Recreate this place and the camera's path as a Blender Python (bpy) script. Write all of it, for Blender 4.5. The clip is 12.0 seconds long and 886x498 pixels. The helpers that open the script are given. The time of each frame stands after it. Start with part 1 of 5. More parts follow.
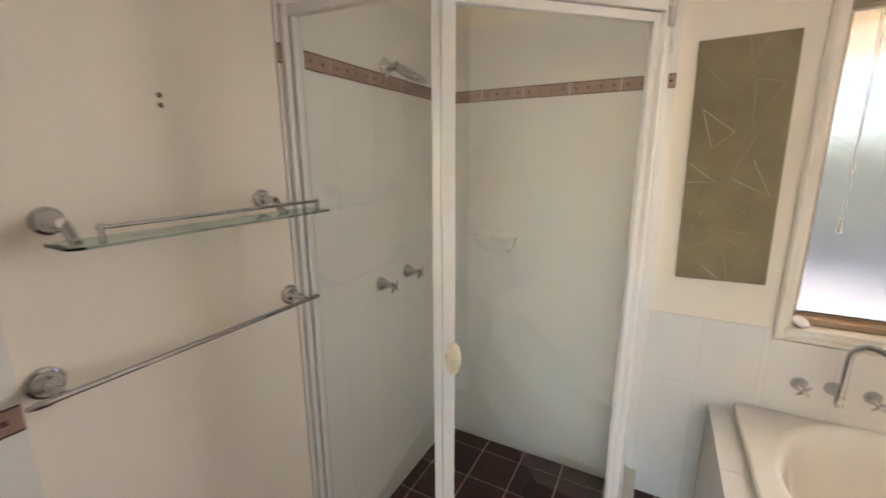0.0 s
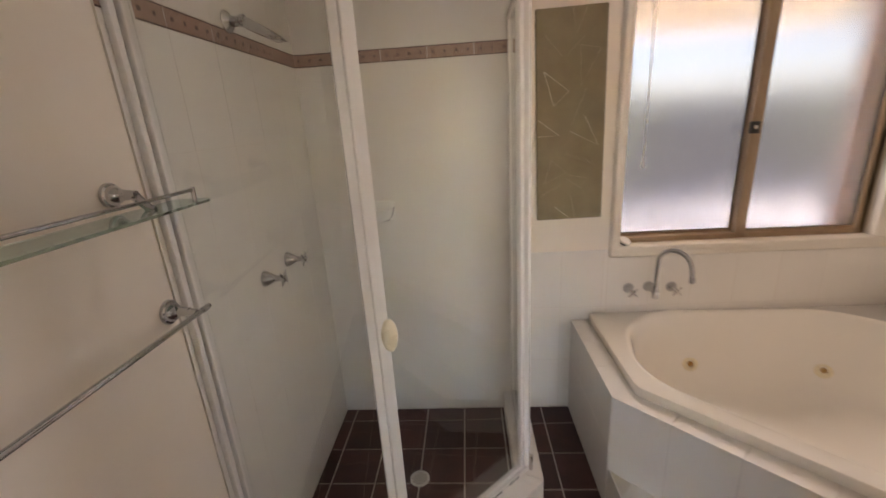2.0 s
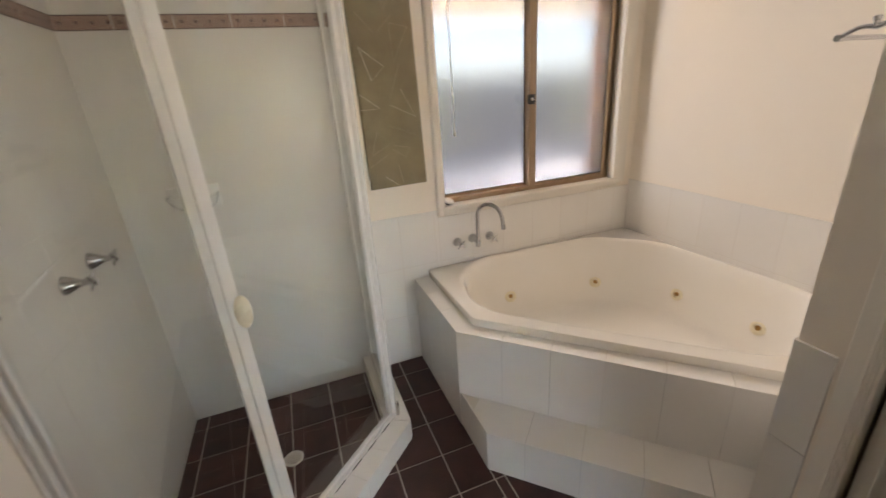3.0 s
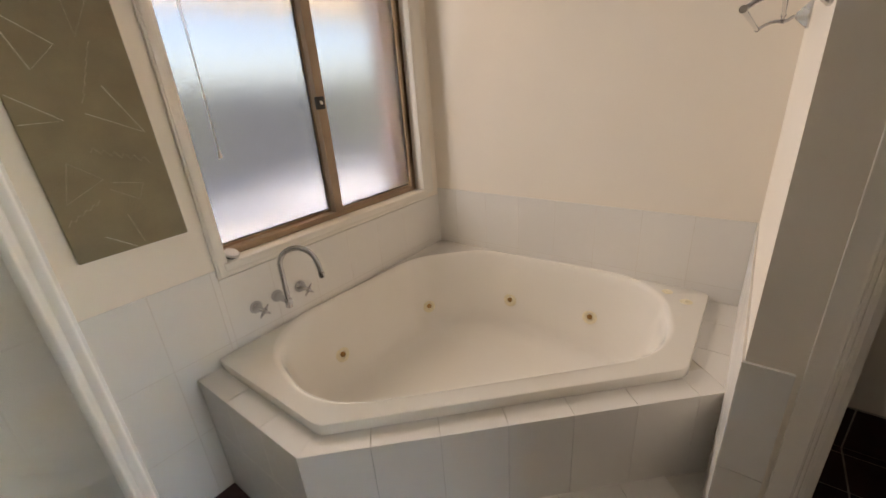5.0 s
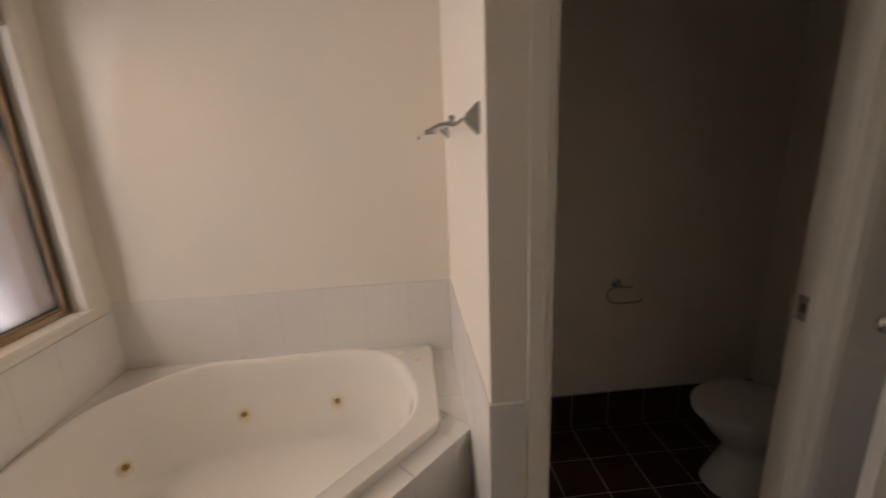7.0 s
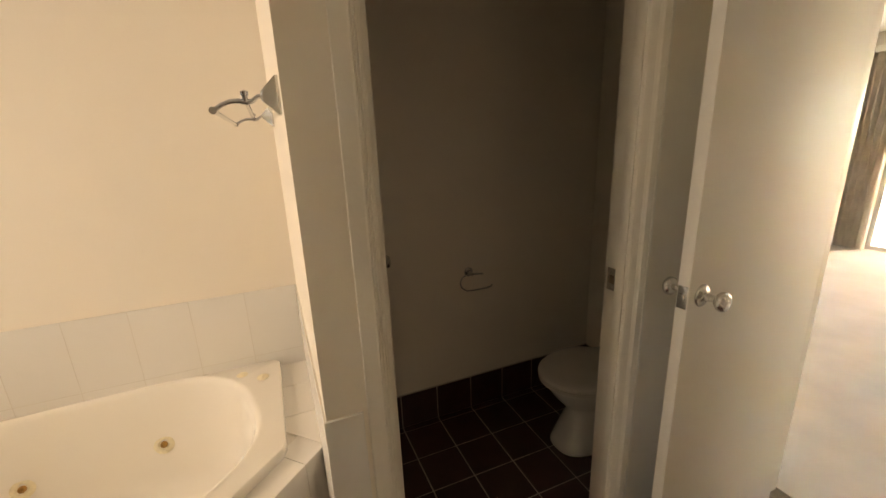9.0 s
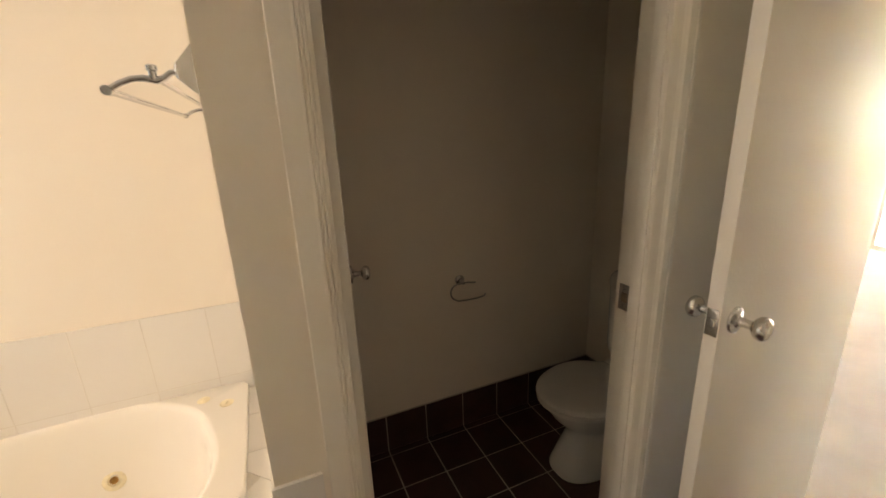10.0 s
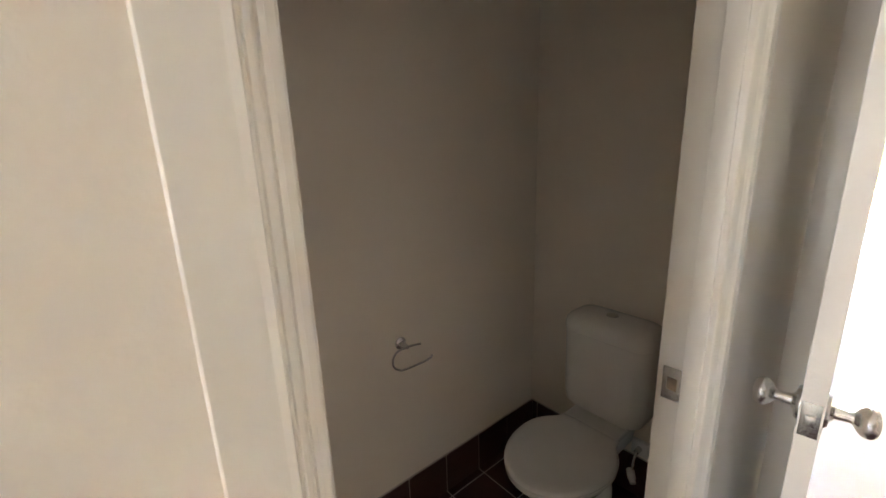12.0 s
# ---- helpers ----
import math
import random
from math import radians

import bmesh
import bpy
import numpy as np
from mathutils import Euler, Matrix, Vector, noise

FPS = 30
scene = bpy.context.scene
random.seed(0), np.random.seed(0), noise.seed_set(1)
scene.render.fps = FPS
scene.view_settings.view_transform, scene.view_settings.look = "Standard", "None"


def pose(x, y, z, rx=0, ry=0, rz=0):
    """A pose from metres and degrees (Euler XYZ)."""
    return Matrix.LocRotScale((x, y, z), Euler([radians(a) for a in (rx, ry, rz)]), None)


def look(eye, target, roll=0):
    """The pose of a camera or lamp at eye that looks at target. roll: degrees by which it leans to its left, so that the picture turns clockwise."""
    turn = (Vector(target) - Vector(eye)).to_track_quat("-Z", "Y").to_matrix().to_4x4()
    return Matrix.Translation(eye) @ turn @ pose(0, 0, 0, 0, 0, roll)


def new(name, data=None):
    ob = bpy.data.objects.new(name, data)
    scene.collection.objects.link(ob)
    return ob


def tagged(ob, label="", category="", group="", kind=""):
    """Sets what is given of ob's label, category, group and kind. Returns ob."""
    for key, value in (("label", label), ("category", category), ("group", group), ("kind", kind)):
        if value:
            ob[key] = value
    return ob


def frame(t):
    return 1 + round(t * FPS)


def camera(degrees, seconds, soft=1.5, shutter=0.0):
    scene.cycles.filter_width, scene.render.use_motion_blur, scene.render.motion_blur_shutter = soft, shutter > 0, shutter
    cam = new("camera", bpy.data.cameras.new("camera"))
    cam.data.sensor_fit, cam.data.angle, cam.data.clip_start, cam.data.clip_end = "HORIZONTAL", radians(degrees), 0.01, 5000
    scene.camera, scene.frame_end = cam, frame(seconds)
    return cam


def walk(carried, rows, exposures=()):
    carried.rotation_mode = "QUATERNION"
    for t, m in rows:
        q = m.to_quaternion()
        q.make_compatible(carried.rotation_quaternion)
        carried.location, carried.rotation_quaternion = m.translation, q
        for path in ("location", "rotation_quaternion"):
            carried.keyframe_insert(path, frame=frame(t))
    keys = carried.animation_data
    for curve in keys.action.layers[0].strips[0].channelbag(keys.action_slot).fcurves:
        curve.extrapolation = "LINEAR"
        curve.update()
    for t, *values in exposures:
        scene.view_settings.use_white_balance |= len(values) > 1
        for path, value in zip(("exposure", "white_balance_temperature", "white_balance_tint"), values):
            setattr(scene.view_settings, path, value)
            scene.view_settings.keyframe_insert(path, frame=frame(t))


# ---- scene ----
cam = camera(94.8, 12.0, shutter=0.35)
PATH = [
    (0, (0.995, 1.088, 1.562), (0.076, 2.811, 1.128), -0.2),
    (0.5, (0.987, 1.22, 1.542), (0.347, 3.054, 1.065), -0.7),
    (1, (0.98, 1.367, 1.555), (0.472, 3.25, 1.114), -1.6),
    (1.5, (0.836, 1.256, 1.562), (0.461, 3.158, 1.069), -2.6),
    (2, (0.751, 1.049, 1.557), (0.62, 2.955, 0.965), -3.6),
    (2.5, (0.747, 0.882, 1.519), (0.98, 2.751, 0.848), -3.9),
    (3, (0.714, 0.925, 1.532), (1.338, 2.682, 0.808), -4.1),
    (3.5, (0.744, 1.045, 1.532), (1.671, 2.65, 0.78), -4.2),
    (3.7, (0.785, 1.118, 1.524), (1.806, 2.663, 0.77), -4.0),
    (5.5, (0.869, 1.642, 1.491), (2.476, 2.596, 0.778), -3.8),
    (6, (0.829, 1.785, 1.511), (2.595, 2.472, 0.871), -2.8),
    (6.5, (0.859, 1.739, 1.521), (2.756, 2.036, 0.96), -2.3),
    (7, (0.902, 1.591, 1.553), (2.832, 1.446, 1.052), -2.6),
    (7.5, (0.923, 1.49, 1.567), (2.805, 0.997, 1.103), -3.1),
    (9.5, (1.019, 1.436, 1.508), (2.796, 0.697, 0.963), -2.2),
    (10, (1.131, 1.357, 1.506), (2.9, 0.604, 0.954), -2.3),
    (10.5, (1.284, 1.339, 1.49), (2.999, 0.468, 0.941), -1.9),
    (11, (1.484, 1.366, 1.535), (3.116, 0.337, 1.007), -1.7),
    (11.5, (1.572, 1.362, 1.531), (3.124, 0.213, 1.009), -1.8),
    (12, (1.572, 1.347, 1.549), (3.069, 0.113, 1.061), -2.0),
]


# ---- exposure ----
EXPOSURES = [
    (0.0, 5.35, 7000, 19), (1.0, 5.05, 7250, 25), (1.5, 4.95, 7540, 29), (2.0, 4.9, 7440, 28), (2.5, 4.95, 7140, 23), (3.5, 5.18, 7000, 20),
    (5.5, 4.63, 7250, 21), (6.5, 4.43, 7350, 28), (7.0, 4.53, 7250, 25), (7.5, 4.88, 7950, 18), (9.5, 5.32, 9550, 19),
    (10.1, 5.65, 8250, 19), (10.6, 5.95, 6350, 18), (11.2, 6.18, 6550, 20), (12.0, 6.58, 6500, 17),
]
walk(cam, [(t, look(eye, target, roll)) for t, eye, target, roll in PATH], EXPOSURES)

# ---- world, sun ----
world = bpy.data.worlds.new("sky_world")
scene.world = world
world.use_nodes = True
wn = world.node_tree.nodes
sky = wn.new("ShaderNodeTexSky")
sky.sky_type = "NISHITA"
sky.sun_disc = False
sky.dust_density, sky.ozone_density = 0.3, 3.0
SUN_EL, SUN_ROT = radians(56), radians(320)
sky.sun_elevation, sky.sun_rotation = SUN_EL, SUN_ROT
wn["Background"].inputs["Strength"].default_value = 0.15
world.node_tree.links.new(sky.outputs["Color"], wn["Background"].inputs["Color"])

sun_data = bpy.data.lights.new("sun", "SUN")
sun_data.energy, sun_data.angle, sun_data.color = 4.6, radians(0.5), (1.0, 0.95, 0.87)
sun = new("sun", sun_data)
sun.matrix_world = look((0, 0, 0), (-math.sin(SUN_ROT) * math.cos(SUN_EL), -math.cos(SUN_ROT) * math.cos(SUN_EL), -math.sin(SUN_EL)))

# the sky's light in the window's opening
day_data = bpy.data.lights.new("window_daylight", "AREA")
day_data.shape, day_data.size, day_data.size_y = "RECTANGLE", 1.04, 1.12
day_data.energy, day_data.color = 0.66, (0.92, 0.97, 1.0)
day = new("window_daylight", day_data)
day.matrix_world = look((2.06, 3.29, 1.53), (1.66, 2.29, 1.53))
# added lamp at the window's head stands in for warm light off the eave
glow_data = bpy.data.lights.new("eave_bounce_fill", "AREA")
glow_data.shape, glow_data.size, glow_data.size_y = "RECTANGLE", 1.04, 0.34
glow_data.energy, glow_data.color = 0.2, (1.0, 0.76, 0.48)
glow = new("eave_bounce_fill", glow_data)
glow.matrix_world = look((2.06, 3.46, 2.04), (1.7, 2.3, 1.6))

# daylight in the opening of the bedroom's glass door
garden_data = bpy.data.lights.new("glass_door_daylight", "AREA")
garden_data.shape, garden_data.size, garden_data.size_y = "RECTANGLE", 2.28, 1.95
garden_data.energy, garden_data.color = 0.55, (1.0, 0.98, 0.94)
garden = new("glass_door_daylight", garden_data)
garden.matrix_world = look((2.15, -5.0, 1.06), (1.6, 0.0, 0.95))


# ---- materials ----
def material(name, color, rough=0.5, metal=0.0, vary=0.06, scale=6.0, fine=120.0, bump=0.02, spread=0.0, coat=0.0, stain=None, stain_amount=0.0, stain_scale=2.0):
    """Plain surface with variation at two scales, a fine relief, and optional stains."""
    m = bpy.data.materials.new(name)
    m.use_nodes = True
    nt = m.node_tree
    n, l = nt.nodes, nt.links
    b = n["Principled BSDF"]
    b.inputs["Roughness"].default_value, b.inputs["Metallic"].default_value = rough, metal
    b.inputs["Coat Weight"].default_value = coat
    tc = n.new("ShaderNodeTexCoord")
    big, small = n.new("ShaderNodeTexNoise"), n.new("ShaderNodeTexNoise")
    big.inputs["Scale"].default_value, big.inputs["Detail"].default_value = scale, 4
    small.inputs["Scale"].default_value, small.inputs["Detail"].default_value = fine, 3
    geo = n.new("ShaderNodeNewGeometry")
    l.new(geo.outputs["Position"], big.inputs["Vector"])
    l.new(geo.outputs["Position"], small.inputs["Vector"])
    mix = n.new("ShaderNodeMix")
    mix.data_type, mix.blend_type = "RGBA", "MIX"
    mix.inputs["A"].default_value = (*[c * (1 - vary) for c in color], 1)
    mix.inputs["B"].default_value = (*[min(1, c * (1 + vary)) for c in color], 1)
    add = n.new("ShaderNodeMath")
    add.operation = "MULTIPLY_ADD"
    l.new(small.outputs["Fac"], add.inputs[0])
    add.inputs[1].default_value = 0.4
    ramp = n.new("ShaderNodeMapRange")
    ramp.inputs["From Min"].default_value, ramp.inputs["From Max"].default_value = 0.3, 0.7
    l.new(big.outputs["Fac"], ramp.inputs["Value"])
    sub = n.new("ShaderNodeMath")
    sub.operation = "SUBTRACT"
    l.new(ramp.outputs["Result"], sub.inputs[0])
    sub.inputs[1].default_value = 0.2
    l.new(sub.outputs[0], add.inputs[2])
    l.new(add.outputs[0], mix.inputs["Factor"])
    out = mix.outputs["Result"]
    if spread:
        info = n.new("ShaderNodeObjectInfo")
        hsv = n.new("ShaderNodeHueSaturation")
        mr = n.new("ShaderNodeMapRange")
        mr.inputs["To Min"].default_value, mr.inputs["To Max"].default_value = 1 - spread, 1 + spread
        l.new(info.outputs["Random"], mr.inputs["Value"])
        l.new(mr.outputs["Result"], hsv.inputs["Value"])
        l.new(out, hsv.inputs["Color"])
        out = hsv.outputs["Color"]
    if stain:
        sn = n.new("ShaderNodeTexNoise")
        sn.inputs["Scale"].default_value, sn.inputs["Detail"].default_value = stain_scale, 8
        l.new(geo.outputs["Position"], sn.inputs["Vector"])
        sr = n.new("ShaderNodeMapRange")
        sr.inputs["From Min"].default_value, sr.inputs["From Max"].default_value = 0.52, 0.75
        sr.inputs["To Max"].default_value = stain_amount
        l.new(sn.outputs["Fac"], sr.inputs["Value"])
        sm = n.new("ShaderNodeMix")
        sm.data_type = "RGBA"
        l.new(sr.outputs["Result"], sm.inputs["Factor"])
        l.new(out, sm.inputs["A"])
        sm.inputs["B"].default_value = (*stain, 1)
        out = sm.outputs["Result"]
    l.new(out, b.inputs["Base Color"])
    if rough > 0.05 and vary > 0:
        rr = n.new("ShaderNodeMapRange")
        rr.inputs["To Min"].default_value, rr.inputs["To Max"].default_value = rough * 0.8, min(1, rough * 1.2)
        l.new(big.outputs["Fac"], rr.inputs["Value"])
        l.new(rr.outputs["Result"], b.inputs["Roughness"])
    if bump:
        bp = n.new("ShaderNodeBump")
        bp.inputs["Strength"].default_value, bp.inputs["Distance"].default_value = 1.0, bump * 0.05
        l.new(small.outputs["Fac"], bp.inputs["Height"])
        l.new(bp.outputs["Normal"], b.inputs["Normal"])
    return m


def glass_material(name, color, rough=0.0, wave=0.0, wave_scale=60.0):
    m = bpy.data.materials.new(name)
    m.use_nodes = True
    n, l = m.node_tree.nodes, m.node_tree.links
    b = n["Principled BSDF"]
    b.inputs["Base Color"].default_value = (*color, 1)
    b.inputs["Roughness"].default_value = rough
    b.inputs["Transmission Weight"].default_value = 1.0
    b.inputs["IOR"].default_value = 1.45
    if wave:
        geo, tex, bp = n.new("ShaderNodeNewGeometry"), n.new("ShaderNodeTexNoise"), n.new("ShaderNodeBump")
        tex.inputs["Scale"].default_value, tex.inputs["Detail"].default_value = wave_scale, 2
        stretch = n.new("ShaderNodeVectorMath")
        stretch.operation = "MULTIPLY"
        stretch.inputs[1].default_value = (1.0, 1.0, 0.38)
        l.new(geo.outputs["Position"], stretch.inputs[0])
        l.new(stretch.outputs[0], tex.inputs["Vector"])
        bp.inputs["Strength"].default_value, bp.inputs["Distance"].default_value = 1.0, wave
        l.new(tex.outputs["Fac"], bp.inputs["Height"])
        l.new(bp.outputs["Normal"], b.inputs["Normal"])
    return m


def pane_material(name, color):
    """Clear pane: light passes straight through, and the gloss grows towards grazing."""
    m = bpy.data.materials.new(name)
    m.use_nodes = True
    n, l = m.node_tree.nodes, m.node_tree.links
    clear, gloss, mix = n.new("ShaderNodeBsdfTransparent"), n.new("ShaderNodeBsdfGlossy"), n.new("ShaderNodeMixShader")
    clear.inputs["Color"].default_value = (*color, 1)
    gloss.inputs["Roughness"].default_value = 0.015
    lw, power, rise = n.new("ShaderNodeLayerWeight"), n.new("ShaderNodeMath"), n.new("ShaderNodeMath")
    lw.inputs["Blend"].default_value = 0.5
    power.operation, rise.operation = "POWER", "MULTIPLY_ADD"
    power.inputs[1].default_value = 5.0
    rise.inputs[1].default_value, rise.inputs[2].default_value = 0.9, 0.06
    l.new(lw.outputs["Facing"], power.inputs[0])
    l.new(power.outputs[0], rise.inputs[0])
    l.new(rise.outputs[0], mix.inputs["Fac"])
    l.new(clear.outputs[0], mix.inputs[1])
    l.new(gloss.outputs[0], mix.inputs[2])
    l.new(mix.outputs[0], n["Material Output"].inputs["Surface"])
    return m


PAINT = material("wall_paint", (0.865, 0.785, 0.675), 0.58, vary=0.025, scale=1.3, fine=260, bump=0.004)
CEIL = material("ceiling_paint", (0.86, 0.83, 0.77), 0.7, vary=0.02, scale=1.0, fine=150, bump=0.02)
TRIM = material("trim_gloss_paint", (0.83, 0.775, 0.685), 0.34, vary=0.025, scale=3, fine=90, bump=0.008)
DOORP = material("door_paint", (0.81, 0.76, 0.68), 0.58, vary=0.025, scale=2, fine=130, bump=0.012)
TILE = material("white_wall_tile", (0.82, 0.785, 0.73), 0.24, vary=0.02, scale=2.2, fine=30, bump=0.01, spread=0.012)
GROUT = material("pale_grout", (0.7, 0.65, 0.575), 0.8, vary=0.06, scale=9, fine=160, bump=0.05)
QUARRY = material("dark_red_floor_tile", (0.06, 0.021, 0.018), 0.4, vary=0.3, scale=9, fine=90, bump=0.03, spread=0.22)
FGROUT = material("grey_brown_floor_grout", (0.5, 0.44, 0.39), 0.9, vary=0.15, scale=12, fine=200, bump=0.06)
BAND = material("terracotta_border_tile", (0.34, 0.205, 0.155), 0.3, vary=0.14, scale=25, fine=160, bump=0.02, spread=0.06)
BANDDARK = material("border_brown_glaze", (0.085, 0.035, 0.025), 0.3, vary=0.2, scale=40, fine=200, bump=0.02)
ACRYLIC = material("bath_acrylic", (0.9, 0.85, 0.765), 0.07, vary=0.012, scale=2, fine=40, bump=0.0, coat=0.3)
CHROME = material("chrome", (0.54, 0.54, 0.55), 0.06, 1.0, vary=0.02, scale=20, fine=200, bump=0.0)
SATIN = material("satin_chrome", (0.62, 0.6, 0.57), 0.26, 1.0, vary=0.06, scale=20, fine=300, bump=0.006)
BRONZE = material("bronze_window_frame", (0.36, 0.255, 0.16), 0.4, 0.1, vary=0.08, scale=8, fine=200, bump=0.008)
FRAMEW = material("white_powder_coat", (0.8, 0.775, 0.73), 0.24, vary=0.02, scale=4, fine=160, bump=0.006)
BLACK = material("black_rubber", (0.02, 0.02, 0.02), 0.6, vary=0.2, bump=0.02)
CREAM = material("cream_plastic", (0.76, 0.68, 0.5), 0.28, vary=0.03, scale=14, fine=80, bump=0.0)
WHITEP = material("white_plastic", (0.78, 0.75, 0.7), 0.25, vary=0.015, scale=6, fine=60, bump=0.0)
PORC = material("porcelain", (0.88, 0.86, 0.82), 0.1, vary=0.015, scale=4, fine=50, bump=0.0, coat=0.3)
CLEAR = pane_material("shower_glass", (0.96, 0.972, 0.962))
SHELFG = glass_material("shelf_glass", (0.6, 0.8, 0.73))
OBSCURE = glass_material("obscure_glass", (0.034, 0.035, 0.0365), 0.2, 0.0014, 150)
JETRING = material("yellowed_jet_plastic", (0.84, 0.75, 0.54), 0.35, vary=0.1, scale=60, fine=200, bump=0.01)
BRASS = material("worn_brass", (0.45, 0.26, 0.09), 0.35, 0.8, vary=0.2, scale=60, fine=300, bump=0.01)
CANVAS = material("olive_canvas", (0.285, 0.235, 0.145), 0.8, vary=0.16, scale=7, fine=420, bump=0.06, stain=(0.2, 0.16, 0.1), stain_amount=0.5, stain_scale=5)
SCRATCH = material("scratched_pale_line", (0.66, 0.6, 0.48), 0.8, vary=0.25, scale=60, fine=300, bump=0.02)
SCRATCHD = material("scratched_dim_line", (0.42, 0.365, 0.26), 0.8, vary=0.25, scale=60, fine=300, bump=0.02)
BLIND = material("blind_fabric", (0.42, 0.36, 0.27), 0.8, vary=0.12, scale=20, fine=260, bump=0.04)
CARPET = material("cream_carpet", (0.5, 0.465, 0.42), 0.95, vary=0.1, scale=2.5, fine=260, bump=0.12)
CURTAIN = material("taupe_curtain", (0.68, 0.6, 0.52), 0.9, vary=0.08, scale=9, fine=300, bump=0.03)
BRICKM = material("red_brick", (0.56, 0.31, 0.2), 0.85, vary=0.25, scale=30, fine=120, bump=0.08, spread=0.2)
SOFFIT = material("eave_soffit_paint", (0.86, 0.6, 0.28), 0.7, vary=0.05, scale=2, fine=60, bump=0.01)
PAVING = material("pale_concrete", (0.72, 0.71, 0.69), 0.9, vary=0.12, scale=1.2, fine=60, bump=0.06, stain=(0.5, 0.49, 0.46), stain_amount=0.4, stain_scale=0.6)
FENCEM = material("grey_green_fence_steel", (0.1, 0.115, 0.115), 0.55, vary=0.08, scale=1.5, fine=40, bump=0.01)
LEAF = material("shrub_leaf", (0.23, 0.25, 0.05), 0.5, vary=0.35, scale=5, fine=40, bump=0.02)
BARK = material("shrub_bark", (0.14, 0.095, 0.06), 0.9, vary=0.25, scale=20, fine=120, bump=0.1)
SILICONE = material("aged_sealant", (0.7, 0.63, 0.52), 0.4, vary=0.1, scale=25, fine=150, bump=0.02)
# dark brown laid on flat faces for the shade inside holes
HOLE = material("hole_dark_brown", (0.2, 0.14, 0.09), 0.9, vary=0.3, scale=60, fine=300, bump=0.05)


# ---- mesh helpers ----
def mesh_object(name, bm, mat, smooth=False):
    bmesh.ops.recalc_face_normals(bm, faces=bm.faces)
    me = bpy.data.meshes.new(name)
    bm.to_mesh(me)
    bm.free()
    me.materials.append(mat)
    if smooth:
        for p in me.polygons:
            p.use_smooth = True
        me.set_sharp_from_angle(angle=radians(38))
    return new(name, me)


def part(name, bm, mat, parent, label="", smooth=True):
    ob = mesh_object(name, bm, mat, smooth)
    ob.parent = parent
    ob.matrix_parent_inverse = Matrix.Translation(-base_of(parent))
    if label:
        tagged(ob, label)
    return ob


def base_of(ob):
    at = Vector((0, 0, 0))
    while ob:
        at, ob = at + ob.location + (ob.matrix_parent_inverse.translation if ob.parent else Vector((0, 0, 0))), ob.parent
    return at


def thing(name, at, label, category, group="", kind=""):
    ob = new(name)
    ob.empty_display_size = 0.05
    ob.location = at
    return tagged(ob, label, category, group, kind)


def bx(bm, x0, x1, y0, y1, z0, z1, bevel=0.0, seg=2, turn=None):
    vs = [bm.verts.new((x, y, z)) for z in (z0, z1) for y in (y0, y1) for x in (x0, x1)]
    fs = [bm.faces.new([vs[i] for i in f]) for f in ((0, 1, 3, 2), (4, 6, 7, 5), (0, 4, 5, 1), (2, 3, 7, 6), (0, 2, 6, 4), (1, 5, 7, 3))]
    if turn is not None:
        for v in vs:
            v.co = turn @ v.co
    if bevel:
        es = list({e for f in fs for e in f.edges})
        bmesh.ops.bevel(bm, geom=es, offset=bevel, segments=seg, affect="EDGES", profile=0.5)
    return bm


def box(*a, **k):
    return bx(bmesh.new(), *a, **k)


def prism(bm, pts, z0, z1, bevel=0.0):
    lo, hi = [bm.verts.new((x, y, z0)) for x, y in pts], [bm.verts.new((x, y, z1)) for x, y in pts]
    n = len(pts)
    fs = [bm.faces.new(lo[::-1]), bm.faces.new(hi)] + [bm.faces.new((lo[i], lo[(i + 1) % n], hi[(i + 1) % n], hi[i])) for i in range(n)]
    if bevel:
        bmesh.ops.bevel(bm, geom=list({e for f in fs for e in f.edges}), offset=bevel, segments=2, affect="EDGES", profile=0.5)
    return bm


def loft(bm, rings, cap=True, closed=True):
    rows = [[bm.verts.new(p) for p in r] for r in rings]
    for a, b in zip(rows, rows[1:]):
        n = len(a)
        for i in range(n if closed else n - 1):
            j = (i + 1) % n
            bm.faces.new((a[i], a[j], b[j], b[i]))
    if cap:
        bm.faces.new(rows[0][::-1])
        bm.faces.new(rows[-1])
    return bm


def frame_of(d):
    d = Vector(d).normalized()
    a = Vector((0, 0, 1)) if abs(d.z) < 0.9 else Vector((1, 0, 0))
    u = d.cross(a).normalized()
    return u, d.cross(u).normalized(), d


def lathe(bm, at, axis, profile, seg=24):
    """profile: (distance along the axis, radius)."""
    u, v, d = frame_of(axis)
    at = Vector(at)
    rings = [[at + d * h + (u * math.cos(2 * math.pi * i / seg) + v * math.sin(2 * math.pi * i / seg)) * max(r, 1e-4) for i in range(seg)] for h, r in profile]
    return loft(bm, rings)


def sweep(bm, pts, r, seg=12):
    pts = [Vector(p) for p in pts]
    rings, u = [], None
    for i, p in enumerate(pts):
        d = (pts[min(i + 1, len(pts) - 1)] - pts[max(i - 1, 0)]).normalized()
        if u is None:
            u = frame_of(d)[0]
        u = (u - d * u.dot(d)).normalized()
        w = d.cross(u)
        rr = r[i] if isinstance(r, (list, tuple)) else r
        rings.append([p + (u * math.cos(2 * math.pi * k / seg) + w * math.sin(2 * math.pi * k / seg)) * rr for k in range(seg)])
    return loft(bm, rings)


def arc(c, u, v, r, a0, a1, n=12):
    c, u, v = Vector(c), Vector(u), Vector(v)
    return [c + u * (r * math.cos(radians(a0 + (a1 - a0) * i / n))) + v * (r * math.sin(radians(a0 + (a1 - a0) * i / n))) for i in range(n + 1)]


TILE_MESHES = {}


